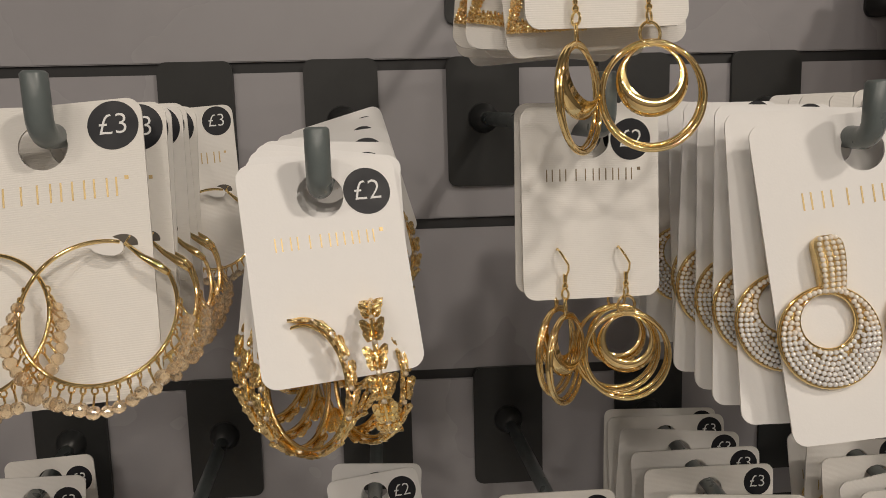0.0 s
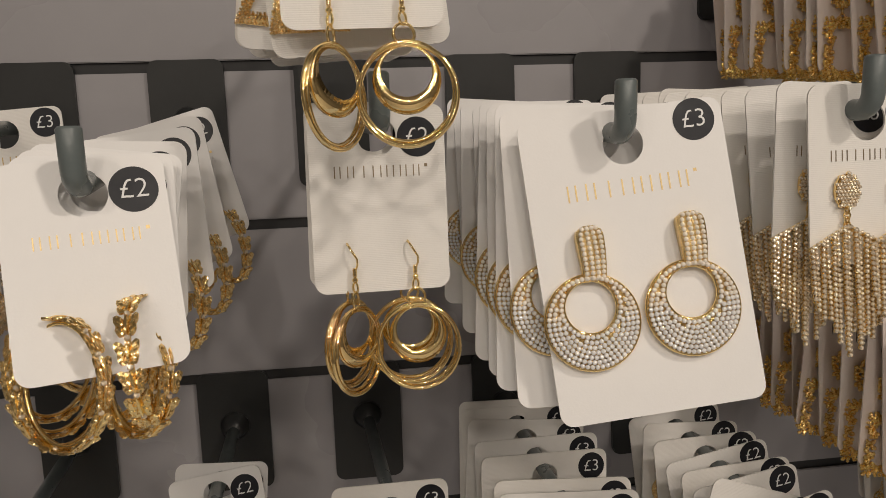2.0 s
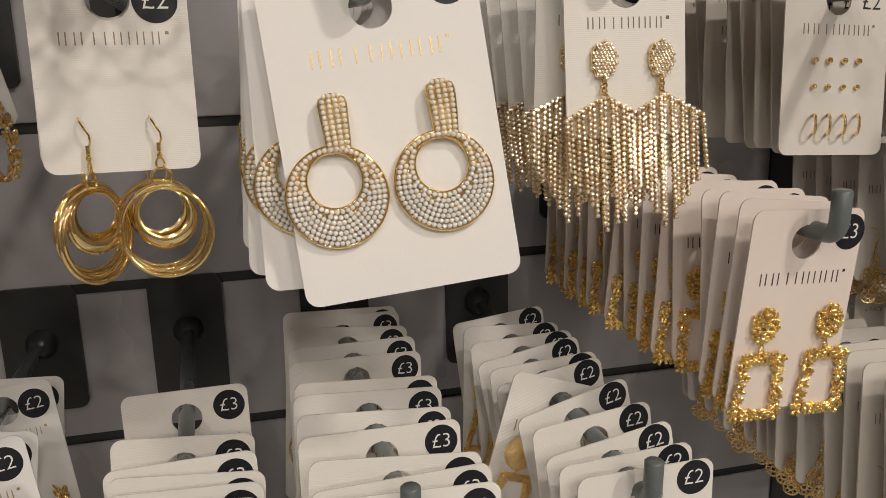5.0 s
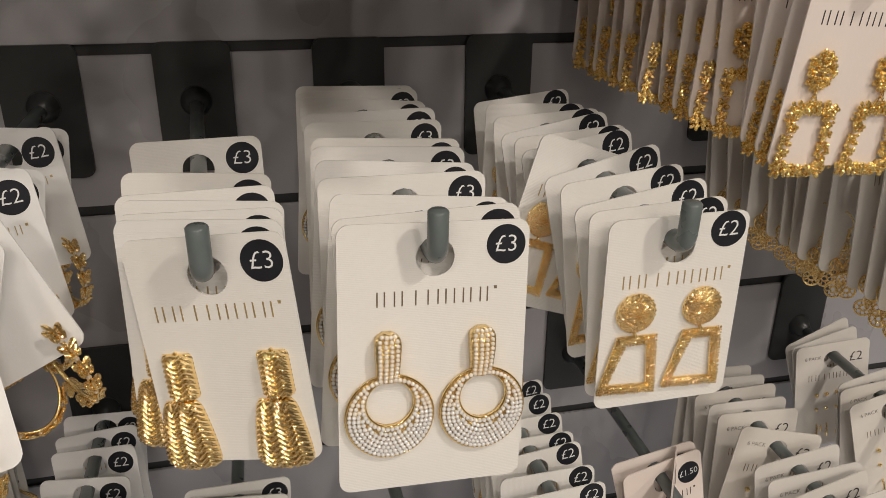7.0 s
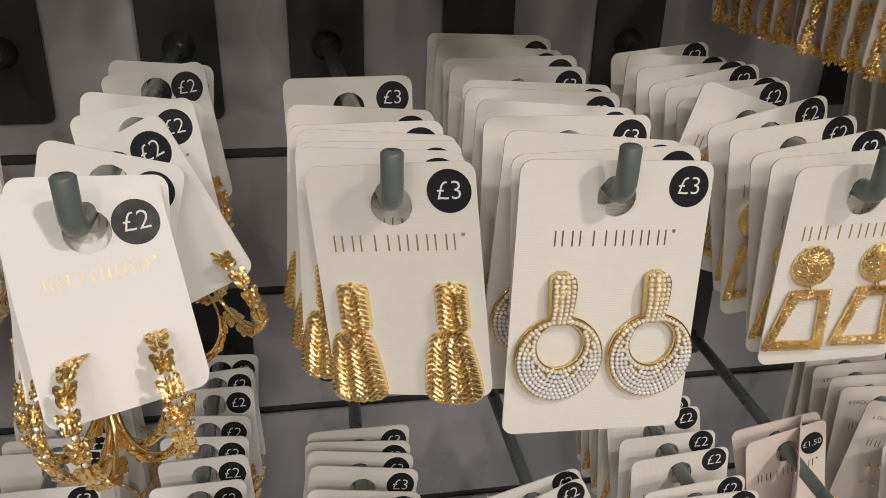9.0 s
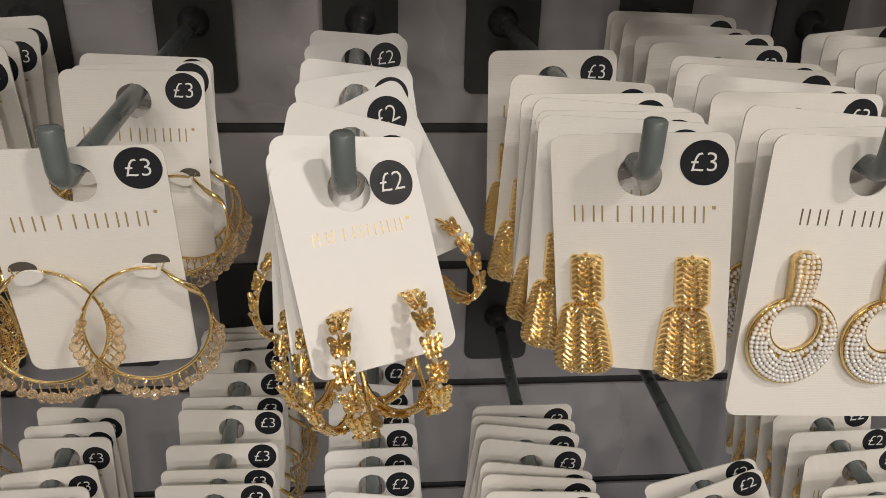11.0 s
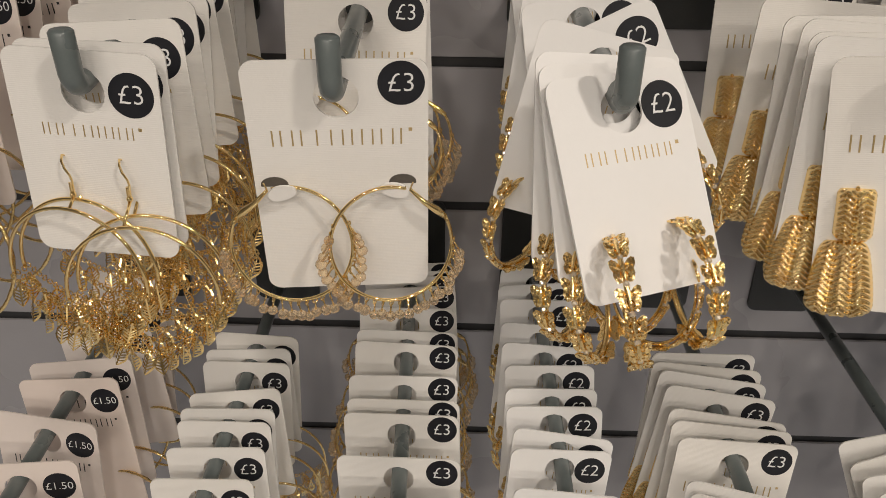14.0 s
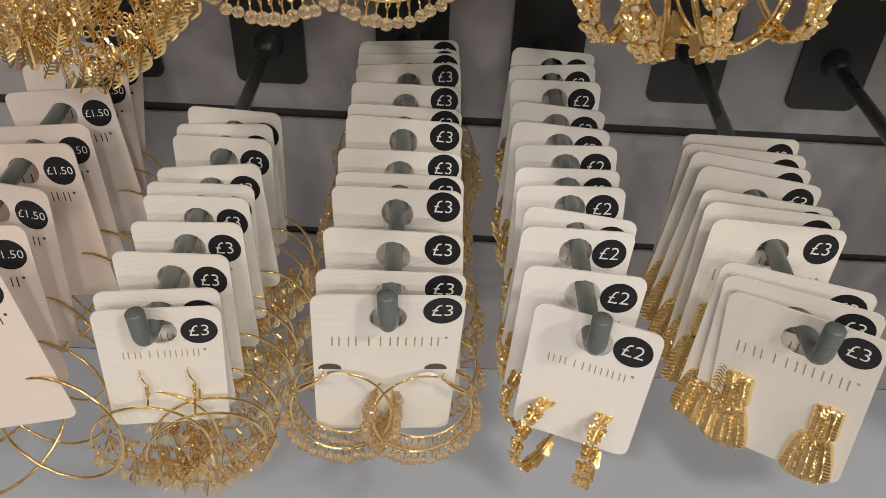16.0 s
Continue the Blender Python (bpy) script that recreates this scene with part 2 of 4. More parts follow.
def display_hook(x_tip, x_root, z_tip, z_root, y_tip=0.243, rise=0.0190):
    """A grey display hook: back plate in the groove, boss, and a bar that turns up at its end."""
    thing = tagged(new("display_hook"), "grey powder-coated display hook with upturned end on a dark back plate", "hook", "display hooks")
    groove = math.ceil((z_root + 0.005) * 10) / 10
    thing.location = (x_root, 0.5, groove)
    inv = Matrix.Translation((-x_root, -0.5, -groove))
    bm = bmesh.new()
    slab(bm, rounded(0.0455, -0.0765, 0.004, 0.0055), -0.0032, -0.0004)
    edges = [e for e in bm.edges if abs(e.verts[0].co.y - e.verts[1].co.y) < 1e-6 and e.verts[0].co.y < -0.003]
    bmesh.ops.bevel(bm, geom=edges, offset=0.0006, segments=2, affect="EDGES")
    part("back_plate", bm, M_PLATE, thing, "charcoal back plate with rounded lower corners", False)
    root, tip = Vector((x_root, 0.4975, z_root)), Vector((x_tip, y_tip, z_tip))
    d = (tip - root).normalized()
    bend = 0.0065
    pts = [root, root.lerp(tip, 0.5), tip - d * bend]
    for k in range(1, 7):
        a = radians(90 * k / 6)
        pts.append(tip - d * bend + d * bend * math.sin(a) + Vector((0, 0, bend * (1 - math.cos(a)))))
    top = pts[-1] + Vector((0, -0.0006, rise - bend))
    pts += [top - Vector((0, 0, 0.0008)), top]
    rad = [HOOK_R] * (len(pts) - 1) + [HOOK_R * 0.8]
    bm = bmesh.new()
    tube(bm, [inv @ p for p in pts], rad, 18)
    rod = part("bar", bm, M_HOOK, thing)
    bm = bmesh.new()
    tube(bm, [inv @ (root + d * q) for q in (0.0, 0.002, 0.006, 0.012)], [0.0096, 0.0092, 0.0070, 0.0044], 20)
    part("boss", bm, M_PLATE, rod)
    return thing


# ---- cards ----
HOLE = 0.0074


def card_mesh(w, h, top, corner=0.0048, thick=0.00075):
    """A stiff card with rounded corners and a round hole, whose centre is the origin."""
    bm = bmesh.new()
    outer = rounded(w, top - h, top, corner, 5)
    n = len(outer)
    # the hole's rim follows the outline's bearings
    start = max(range(n), key=lambda i: math.atan2(outer[i][0], -outer[i][1]))
    outer = [outer[(start + i) % n] for i in range(n)]
    dense = []
    for i in range(n):
        (x0, z0), (x1, z1) = outer[i], outer[(i + 1) % n]
        steps = max(1, int(math.hypot(x1 - x0, z1 - z0) / 0.006))
        dense += [(x0 + (x1 - x0) * k / steps, z0 + (z1 - z0) * k / steps) for k in range(steps)]
    rim = []
    for x, z in dense:
        a = math.atan2(x, z)
        rim.append((HOLE * math.sin(a), HOLE * math.cos(a)))
    m = len(dense)
    rows = []
    for y in (-thick / 2, thick / 2):
        rows.append(([bm.verts.new((x, y, z)) for x, z in dense], [bm.verts.new((x, y, z)) for x, z in rim]))
    for i in range(m):
        j = (i + 1) % m
        (fo, fi), (bo, bi) = rows
        bm.faces.new((fo[i], fo[j], fi[j], fi[i]))
        bm.faces.new((bo[j], bo[i], bi[i], bi[j]))
        bm.faces.new((fo[j], fo[i], bo[i], bo[j]))
        bm.faces.new((fi[i], fi[j], bi[j], bi[i]))
    bmesh.ops.recalc_face_normals(bm, faces=bm.faces)
    return bm


def printed_mark(card, width, z, mat, cx=0.0):
    """The maker's mark as a row of plain thin upright bars, in seven groups, and a dot."""
    bm = bmesh.new()
    step, tall = width / 6.7, width * 0.066
    line = max(0.00020, width * 0.0062)
    bar = lambda x0, x1, z0, z1: box(bm, x0, x1, -0.00048, -0.0003, z0, z1)
    for k, wide in enumerate((0.42, 0.44, 0.0, 0.58, 0.50, 0.44, 0.42)):
        x = cx - width / 2 + step * (k + 0.26)
        for q in ((-1, 1) if wide else (0,)):
            bar(x + q * step * wide / 2 - line, x + q * step * wide / 2 + line, z - tall, z + tall)
    bar(cx + width / 2 + 0.0010, cx + width / 2 + 0.0022, z + tall - 0.0010, z + tall + 0.0002)
    tagged(part("printed_mark", bm, mat, card, "maker's mark as plain bars", False), kind="stuff")


def priced_card(w, h, top, mat, label, price="£3", foil=None, dot=(0.0, 0.0), mark=0.62, mark_z=-0.0145, dark_print=False, group="earring cards"):
    """A card with its hole, price and mark. dot: the sticker's centre from the hole."""
    thing = tagged(new("earring_card"), label, "earrings", group)
    card = part("card", card_mesh(w, h, top), mat, thing, "", False)
    dx, dz = dot
    if dark_print:
        lettering("price_lettering", price, 0.0115, dx, dz, -0.00055, M_INK, card)
        lettering("pack_lettering", "6 PACK", 0.0042, -w * 0.27, 0.003, -0.00055, M_GREY_INK, card)
    else:
        bm = bmesh.new()
        r = 0.0077
        slab(bm, [(dx + r * math.sin(2 * math.pi * k / 36), dz + r * math.cos(2 * math.pi * k / 36)) for k in range(36)], -0.00055, -0.0003)
        st = part("price_sticker", bm, M_STICKER, card, "round black price sticker with white figures", False)
        lettering("price_lettering", price, 0.0094 if len(price) < 3 else 0.0060, dx, dz, -0.00062, M_WHITE, st)
    printed_mark(card, w * mark, mark_z, foil or M_FOIL)
    return thing, card


M_GREY_INK = material("grey_ink", (0.25, 0.23, 0.21), 0.5, vary=0.1, scale=150)


def under(parent_name, bm, mat, thing, label=""):
    return part(parent_name, bm, mat, thing, label)


# ---- earrings ----
def ear_wire(bm, x, z, y=-0.0012, r=0.00042):
    """A fish-hook wire from its hole in the card down to its coil and ball."""
    pts = [(x - 0.0022, 0.0006, z), (x - 0.0023, -0.0016, z + 0.0010), (x - 0.0016, -0.0036, z - 0.0004), (x - 0.0004, -0.0046, z - 0.0026), (x + 0.0010, -0.0046, z - 0.0050), (x + 0.0011, -0.0040, z - 0.0072), (x + 0.0004, -0.0034, z - 0.0094), (x, -0.0030, z - 0.0125)]
    tube(bm, pts, r, 6)
    tube(bm, [(x, -0.0030, z - 0.0085 - 0.0004 * k) for k in range(9)], [0.0007 if k % 2 else 0.00095 for k in range(9)], 8)
    ball(bm, (x, -0.0030, z - 0.0130), 0.0012, 2)


def link(bm, c, r=0.0012, wire=0.00035, turn=0.0, n=10):
    tube(bm, circle(c, r, n, turn=turn), wire, 5, closed=True)


def butterfly(bm, m, s):
    """Four ribbed wings and a body; s: half the span."""
    fore = [(0.05, 0.0), (0.30, 0.0), (0.72, 0.02), (0.86, 0.30), (0.88, 0.72), (0.66, 0.86), (0.40, 0.72), (0.16, 0.44)]
    hind = [(0.05, -0.62), (0.22, -0.84), (0.48, -0.90), (0.64, -0.66), (0.74, -0.36), (0.70, -0.02), (0.38, 0.06), (0.05, 0.06)]
    for sx in (-1, 1):
        for ring in (fore, hind):
            lift = lambda x: -0.20 * s * x * x
            front = [bm.verts.new(m @ Vector((sx * x * s, lift(x), z * s))) for x, z in ring]
            back = [bm.verts.new(m @ Vector((sx * x * s, lift(x) + 0.15 * s, z * s))) for x, z in ring]
            cx, cz = sum(p[0] for p in ring) / 8, sum(p[1] for p in ring) / 8
            mids = [bm.verts.new(m @ Vector((sx * (0.6 * cx + 0.4 * x) * s, lift(cx) - (0.12 if i % 2 else 0.02) * s, (0.6 * cz + 0.4 * z) * s))) for i, (x, z) in enumerate(ring)]
            for i in range(8):
                j = (i + 1) % 8
                bm.faces.new((front[i], front[j], mids[j], mids[i]))
                bm.faces.new((front[j], front[i], back[i], back[j]))
            bm.faces.new(mids)
            bm.faces.new(back[::-1])
    tube(bm, [m @ Vector((0, -0.12 * s, q * s)) for q in (-0.75, -0.3, 0.3, 0.8)], [0.06 * s, 0.15 * s, 0.17 * s, 0.08 * s], 6)
    bmesh.ops.recalc_face_normals(bm, faces=bm.faces)


def butterfly_hoops(thing, w, h, sets=((-0.0126, -0.0402, 62), (0.0118, -0.0388, 80)), first=6, count=9, y=-0.0012):
    """Two oval hoops of flat band, edge-on through the card, each with butterflies along its outer side."""
    for x, z, turn in sets:
        r, sq = 0.0185, 0.74
        c = Vector((x, y, z - r))
        ax = pose(0, 0, 0, 0, 0, turn)
        across = ax @ Vector((0, 1, 0))
        bm = bmesh.new()
        rings = []
        for k in range(48):
            a = 2 * math.pi * k / 48
            rad = ax @ Vector((math.sin(a) * sq, 0, math.cos(a)))
            rings.append([bm.verts.new(c + rad * (r + dr) + across * dw) for dr, dw in ((0.0005, -0.0008), (0.0007, 0.0), (0.0005, 0.0008), (-0.0004, 0.0009), (-0.0004, -0.0009))])
        for k in range(48):
            p, q = rings[k], rings[(k + 1) % 48]
            for i in range(5):
                bm.faces.new((p[i], p[(i + 1) % 5], q[(i + 1) % 5], q[i]))
        bmesh.ops.recalc_face_normals(bm, faces=bm.faces)
        hoop = under("earring", bm, M_ROSE, thing, "gold hoop set with butterflies")
        front = -1 if (ax @ Vector((1, 0, 0))).y > 0 else 1
        for k in range(count):
            a = radians((first + k * 26) * front)
            out = (ax @ Vector((math.sin(a), 0, math.cos(a) * sq))).normalized()
            p = c + ax @ Vector((math.sin(a) * r * sq, 0, math.cos(a) * r)) + out * 0.0014
            along = (ax @ Vector((math.cos(a) * sq, 0, -math.sin(a)))).normalized() * -front
            sidev = along.cross(out)
            m = Matrix.Translation(p) @ Matrix((sidev, -out, along)).transposed().to_4x4()
            bm = bmesh.new()
            butterfly(bm, m, 0.0043)
            part("butterfly", bm, M_ROSE, hoop, "", False)
            if k < count - 1:
                a2 = radians((first + 13 + k * 26) * front)
                q = c + ax @ Vector((math.sin(a2) * r * sq, 0, math.cos(a2) * r)) * 1.08
                bm = bmesh.new()
                ball(bm, q, 0.0011, 1)
                part("gem", bm, M_STONE, hoop, "", False)


def splayed_hoops(thing, w, h):
    """The same hoops, swung inwards so that they cross."""
    butterfly_hoops(thing, w, h, ((-0.0126, -0.0402, -38), (0.0108, -0.0372, 74)))


def folded_hoops(thing, w, h):
    """The same hoops, pressed flat by the cards on both sides."""
    butterfly_hoops(thing, w, h, ((-0.0122, -0.0440, 40), (0.0104, -0.0430, 134)), 50, 8, 0.0038)


def pearl_circles(thing, w, h, swing=-0.0032):
    """Two door-knocker earrings: pearl-set clip over a pearl-set open circle, which hangs plumb."""
    for side in (-1, 1):
        R0, r0, up = 0.0170, 0.0095, 0.0054
        x, cx, cz = side * 0.0184, side * 0.0184 + swing, -0.0618
        bm = bmesh.new()
        n = 44
        rows = []
        for k in range(n):
            a = 2 * math.pi * k / n
            o = Vector((cx + R0 * math.sin(a), 0, cz + R0 * math.cos(a)))
            i = Vector((cx + r0 * math.sin(a), 0, cz + up + r0 * math.cos(a)))
            mid = o.lerp(i, 0.5)
            rows.append([bm.verts.new(p) for p in (o + Vector((0, -0.0009, 0)), o + Vector((0, -0.0024, 0)), o.lerp(i, 0.12) + Vector((0, -0.0027, 0)), mid + Vector((0, -0.0036, 0)),
                                                   i.lerp(o, 0.12) + Vector((0, -0.0028, 0)), i + Vector((0, -0.0024, 0)), i + Vector((0, -0.0009, 0)))])
        for k in range(n):
            a, b = rows[k], rows[(k + 1) % n]
            for q in range(7):
                bm.faces.new((a[q], a[(q + 1) % 7], b[(q + 1) % 7], b[q]))
        edge = bmesh.new()
        for rr, cc in ((R0, cz), (r0, cz + up)):
            for k in range(int(rr * 4200)):
                a = 2 * math.pi * k / int(rr * 4200)
                gem(edge, (cx + rr * math.sin(a), -0.0025, cc + rr * math.cos(a)), 0.00055)
        bmesh.ops.recalc_face_normals(bm, faces=bm.faces)
        body = under("earring", bm, M_GOLD2, thing, "gold door-knocker earring set with small pearls")
        rims = bmesh.new()
        tube(rims, circle((cx, -0.0026, cz), R0 - 0.0001, 44), 0.00062, 6, closed=True)
        tube(rims, circle((cx, -0.0030, cz + up), r0 + 0.0001, 40), 0.00062, 6, closed=True)
        part("rim", rims, M_GOLD, body, "raised gold rim")
        tagged(part("milled_edge", edge, M_GOLD2, body, "fine gold milled edge"), kind="stuff")
        # rows of pearls run with the outer rim; one more follows the opening
        spots = []
        for row in range(8):
            rad = R0 - 0.00125 - 0.00172 * row
            count = int(2 * math.pi * rad / 0.00178)
            for k in range(count):
                a = 2 * math.pi * (k + 0.5 * (row % 2)) / count
                p = Vector((cx + rad * math.sin(a), 0, cz + rad * math.cos(a)))
                if (p - Vector((cx, 0, cz + up))).length > r0 + (0.0024 if row else 0.0006):
                    spots.append(p)
        rad = r0 + 0.00115
        count = int(2 * math.pi * rad / 0.00178)
        for k in range(count):
            a = 2 * math.pi * k / count
            p = Vector((cx + rad * math.sin(a), 0, cz + up + rad * math.cos(a)))
            if all((p - q).length > 0.00145 for q in spots):
                spots.append(p)
        # lower pearls' silver tone paints in the cool light from below
        for name, mat, low in (("cream_pearl_paving", M_PEARL, False), ("silver_pearl_paving", M_PEARL2, True)):
            bm = bmesh.new()
            for p in spots:
                if (p.z < cz + 0.003) != low:
                    continue
                f = ((p - Vector((cx, 0, cz + up))).length - r0) / max(0.001, (R0 - (p - Vector((cx, 0, cz))).length) + (p - Vector((cx, 0, cz + up))).length - r0)
                ball(bm, (p.x, -0.0031 - 0.0012 * (1 - (2 * f - 1) ** 2), p.z), 0.00092, 2)
            tagged(part(name, bm, mat, body, "pavé of small round pearls"), kind="stuff")
        # the clip
        bm = bmesh.new()
        top, bot = -0.0276, -0.0476
        prof = []
        for k in range(13):
            f = k / 12
            z = top + (bot - top) * f
            half = 0.0052 * (0.35 + 0.65 * math.sqrt(max(0.0, 1 - max(0.0, 1 - f * 4.5) ** 2))) * (1.0 - 0.22 * f)
            y = -0.0035 - 0.0035 * math.sin(math.pi * (0.15 + 0.75 * f))
            prof.append([bm.verts.new(v) for v in ((x - half, -0.001, z), (x - half, y + 0.0012, z), (x, y, z), (x + half, y + 0.0012, z), (x + half, -0.001, z))])
        for a, b in zip(prof, prof[1:]):
            for q in range(5):
                bm.faces.new((a[q], a[(q + 1) % 5], b[(q + 1) % 5], b[q]))
        bm.faces.new(prof[0][::-1])
        bm.faces.new(prof[-1])
        bmesh.ops.recalc_face_normals(bm, faces=bm.faces)
        clip = part("clip", bm, M_GOLD2, body, "tapered gold clip with rows of pearls")
        bm = bmesh.new()
        for col in (-1, -0.33, 0.33, 1):
            for k in range(11):
                f = (k + 0.6) / 11.4
                z = top + (bot - top) * f
                y = -0.0035 - 0.0035 * math.sin(math.pi * (0.15 + 0.75 * f))
                ball(bm, (x + col * 0.0036 * (1 - 0.20 * f) * (0.55 + 0.45 * min(1, f * 6)), y + abs(col) * 0.0009 - 0.0003, z), 0.00096, 1)
        tagged(part("clip_pearl_paving", bm, M_PEARL, body, "rows of cream pearls"), kind="stuff")


def pearl_circles_straight(thing, w, h):
    """The same earrings on a card that leans the other way."""
    pearl_circles(thing, w, h, 0.0010)


def relief_plate(bm, x, z_top, length, w_top, w_bot, ribs, rows, depth=0.0034, nx=36, nz=44, round_end=0.10):
    """A domed plate with rounded ends and a herringbone of raised ridges."""
    grid = []
    for j in range(nz + 1):
        v = j / nz
        swell = math.sin(math.pi / 2 * v) if w_bot > w_top * 1.2 else v
        w = w_top + (w_bot - w_top) * swell
        q = min(v, 1 - v) / round_end
        pinch = 1.0 if q >= 1 else 0.74 + 0.26 * math.sqrt(max(0.0, 1 - (1 - q) ** 2))
        end = 1.0 if q >= 1.6 else math.sqrt(max(0.0, 1 - (1 - q / 1.6) ** 2))
        row = []
        for i in range(nx + 1):
            u = math.sin(math.pi / 2 * (2 * i / nx - 1))
            bow = 0.0009 * (1 - u * u) if v > 0.5 else 0.0
            z = z_top - length * v - bow * (v - 0.5) * 2
            dome = math.sqrt(max(0.0, 1 - abs(u) ** 2.4)) * (0.35 + 0.65 * end)
            phase = (u + 1) / 2 * ribs
            zig = abs(2 * (phase % 1) - 1)
            saw = (v * rows - zig * 1.35) % 1
            ridge = (saw / 0.72) ** 1.6 if saw < 0.72 else ((1 - saw) / 0.28) ** 0.8
            near = min(phase % 1, 1 - phase % 1)
            crease = 0.55 * max(0.0, 1 - near * 7)
            y = -0.0005 - depth * dome + 0.0017 * (ridge + crease) * (0.25 + 0.75 * dome)
            row.append(bm.verts.new((x + u * w / 2 * pinch, min(y, -0.0004), z)))
        grid.append(row)
    for j in range(nz):
        for i in range(nx):
            bm.faces.new((grid[j][i], grid[j + 1][i], grid[j + 1][i + 1], grid[j][i + 1]))
    rim = [grid[0][i] for i in range(nx + 1)] + [grid[j][nx] for j in range(1, nz + 1)] + [grid[nz][i] for i in range(nx - 1, -1, -1)] + [grid[j][0] for j in range(nz - 1, 0, -1)]
    back = [bm.verts.new((v.co.x, -0.0002, v.co.z)) for v in rim]
    for k in range(len(rim)):
        j = (k + 1) % len(rim)
        bm.faces.new((rim[k], rim[j], back[j], back[k]))
    bmesh.ops.recalc_face_normals(bm, faces=bm.faces)


def herringbone_drops(thing, w, h):
    for x in (-0.0186, 0.0180):
        bm = bmesh.new()
        relief_plate(bm, x, -0.0292, 0.0184, 0.0122, 0.0126, 2, 9, 0.0040, nx=40, nz=99, round_end=0.14)
        top = under("earring", bm, M_RELIEF, thing, "gold drop earring with a herringbone relief")
        bm = bmesh.new()
        relief_plate(bm, x - 0.0020, -0.0484, 0.0278, 0.0148, 0.0226, 3, 13, 0.0052, nx=54, nz=143, round_end=0.16)
        part("drop", bm, M_RELIEF, top, "flared gold drop with herringbone ridges")
        bm = bmesh.new()
        link(bm, (x - 0.002, -0.002, -0.0480), 0.0013, 0.0004, 70)
        link(bm, (x + 0.0005, -0.002, -0.0480), 0.0013, 0.0004, 70)
        part("link", bm, M_GOLD, top)
        bm = bmesh.new()
        tube(bm, [(x, 0.001, -0.0290), (x, -0.0016, -0.0288)], 0.0006, 8)
        part("post", bm, M_ROSE, top)


def hammered_frames(thing, w, h):
    for x in (-0.0158, 0.0138):
        bm = bmesh.new()
        n, m = 60, 18
        c = (x, -0.0278)
        rings = [[bm.verts.new((c[0] + 0.0088 * math.sin(radians(90 * q / m)) * math.sin(2 * math.pi * k / n), -0.0008 - 0.0036 * math.cos(radians(90 * q / m)) + 0.00026 * random.uniform(-1, 1) * (q < m),
                                c[1] + 0.0088 * math.sin(radians(90 * q / m)) * math.cos(2 * math.pi * k / n))) for k in range(n)] for q in range(1, m + 1)]
        tip = bm.verts.new((c[0], -0.0045, c[1]))
        for k in range(n):
            j = (k + 1) % n
            bm.faces.new((tip, rings[0][j], rings[0][k]))
            for q in range(m - 1):
                bm.faces.new((rings[q][k], rings[q][j], rings[q + 1][j], rings[q + 1][k]))
        bm.faces.new(rings[-1])
        bmesh.ops.recalc_face_normals(bm, faces=bm.faces)
        disc = part("earring", bm, M_FACET, thing, "gold earring, hammered dome over an open trapezoid", False)
        rnd = random.Random(41)
        grain = bmesh.new()
        for k in range(150):
            f, a = math.sqrt((k + 0.5) / 150), k * 2.39996
            p = (c[0] + 0.0087 * f * math.sin(a), -0.0008 - 0.0036 * math.sqrt(max(0.0, 1 - f * f)), c[1] + 0.0087 * f * math.cos(a))
            ball(grain, p, rnd.uniform(0.00042, 0.00068), 1)
        tagged(part("hammered_grain", grain, M_FACET, disc, "fine raised gold grain", False), kind="stuff")
        bm = bmesh.new()
        link(bm, (x, -0.002, -0.0374), 0.0013, 0.0004, 80)
        part("link", bm, M_GOLD, disc)
        corner = [(x - 0.0073, -0.0383), (x + 0.0098, -0.0385), (x + 0.0116, -0.0658), (x - 0.0146, -0.0646)]
        bm = bmesh.new()
        mid = (sum(p[0] for p in corner) / 4, sum(p[1] for p in corner) / 4)
        rows = []
        for px, pz in corner:
            o = Vector((px, 0, pz))
            d = Vector((mid[0] - px, 0, mid[1] - pz))
            d = Vector((math.copysign(0.0038, d.x), 0, math.copysign(0.0038, d.z)))
            rows.append([bm.verts.new(o + d * f + Vector((0, -0.0008 - 0.0024 * math.sin(math.pi * f) ** 0.6, 0))) for f in (0, 0.08, 0.2, 0.35, 0.5, 0.65, 0.8, 0.92, 1)])
        for k in range(4):
            a, b = rows[k], rows[(k + 1) % 4]
            for q in range(9):
                bm.faces.new((a[q], a[(q + 1) % 9], b[(q + 1) % 9], b[q]))
        bmesh.ops.subdivide_edges(bm, edges=[e for e in bm.edges if e.calc_length() > 0.006], cuts=40)
        for v in bm.verts:
            if v.co.y < -0.001:
                v.co += Vector([random.uniform(-1, 1) * 0.00030 for _ in range(3)])
        bmesh.ops.recalc_face_normals(bm, faces=bm.faces)
        hoop = part("frame", bm, M_FACET, disc, "hammered open gold frame", False)
        grain = bmesh.new()
        for k in range(4):
            (ax, az), (bx, bz) = corner[k], corner[(k + 1) % 4]
            for row in (0.0, 0.33, 0.66, 1.0):
                inset = lambda px, pz: Vector((px + math.copysign(0.0038, mid[0] - px) * row, 0, pz + math.copysign(0.0038, mid[1] - pz) * row))
                p, q = inset(ax, az), inset(bx, bz)
                count = int((q - p).length / 0.0012)
                for j in range(count):
                    at = p.lerp(q, (j + 0.5 * (row in (0.33, 1.0))) / count)
                    ball(grain, (at.x + rnd.uniform(-0.0002, 0.0002), -0.0010 - 0.0024 * math.sin(math.pi * min(0.9, max(0.1, row))) ** 0.6, at.z + rnd.uniform(-0.0002, 0.0002)), rnd.uniform(0.0004, 0.00066), 1)
        tagged(part("frame_grain", grain, M_FACET, hoop, "fine raised gold grain", False), kind="stuff")


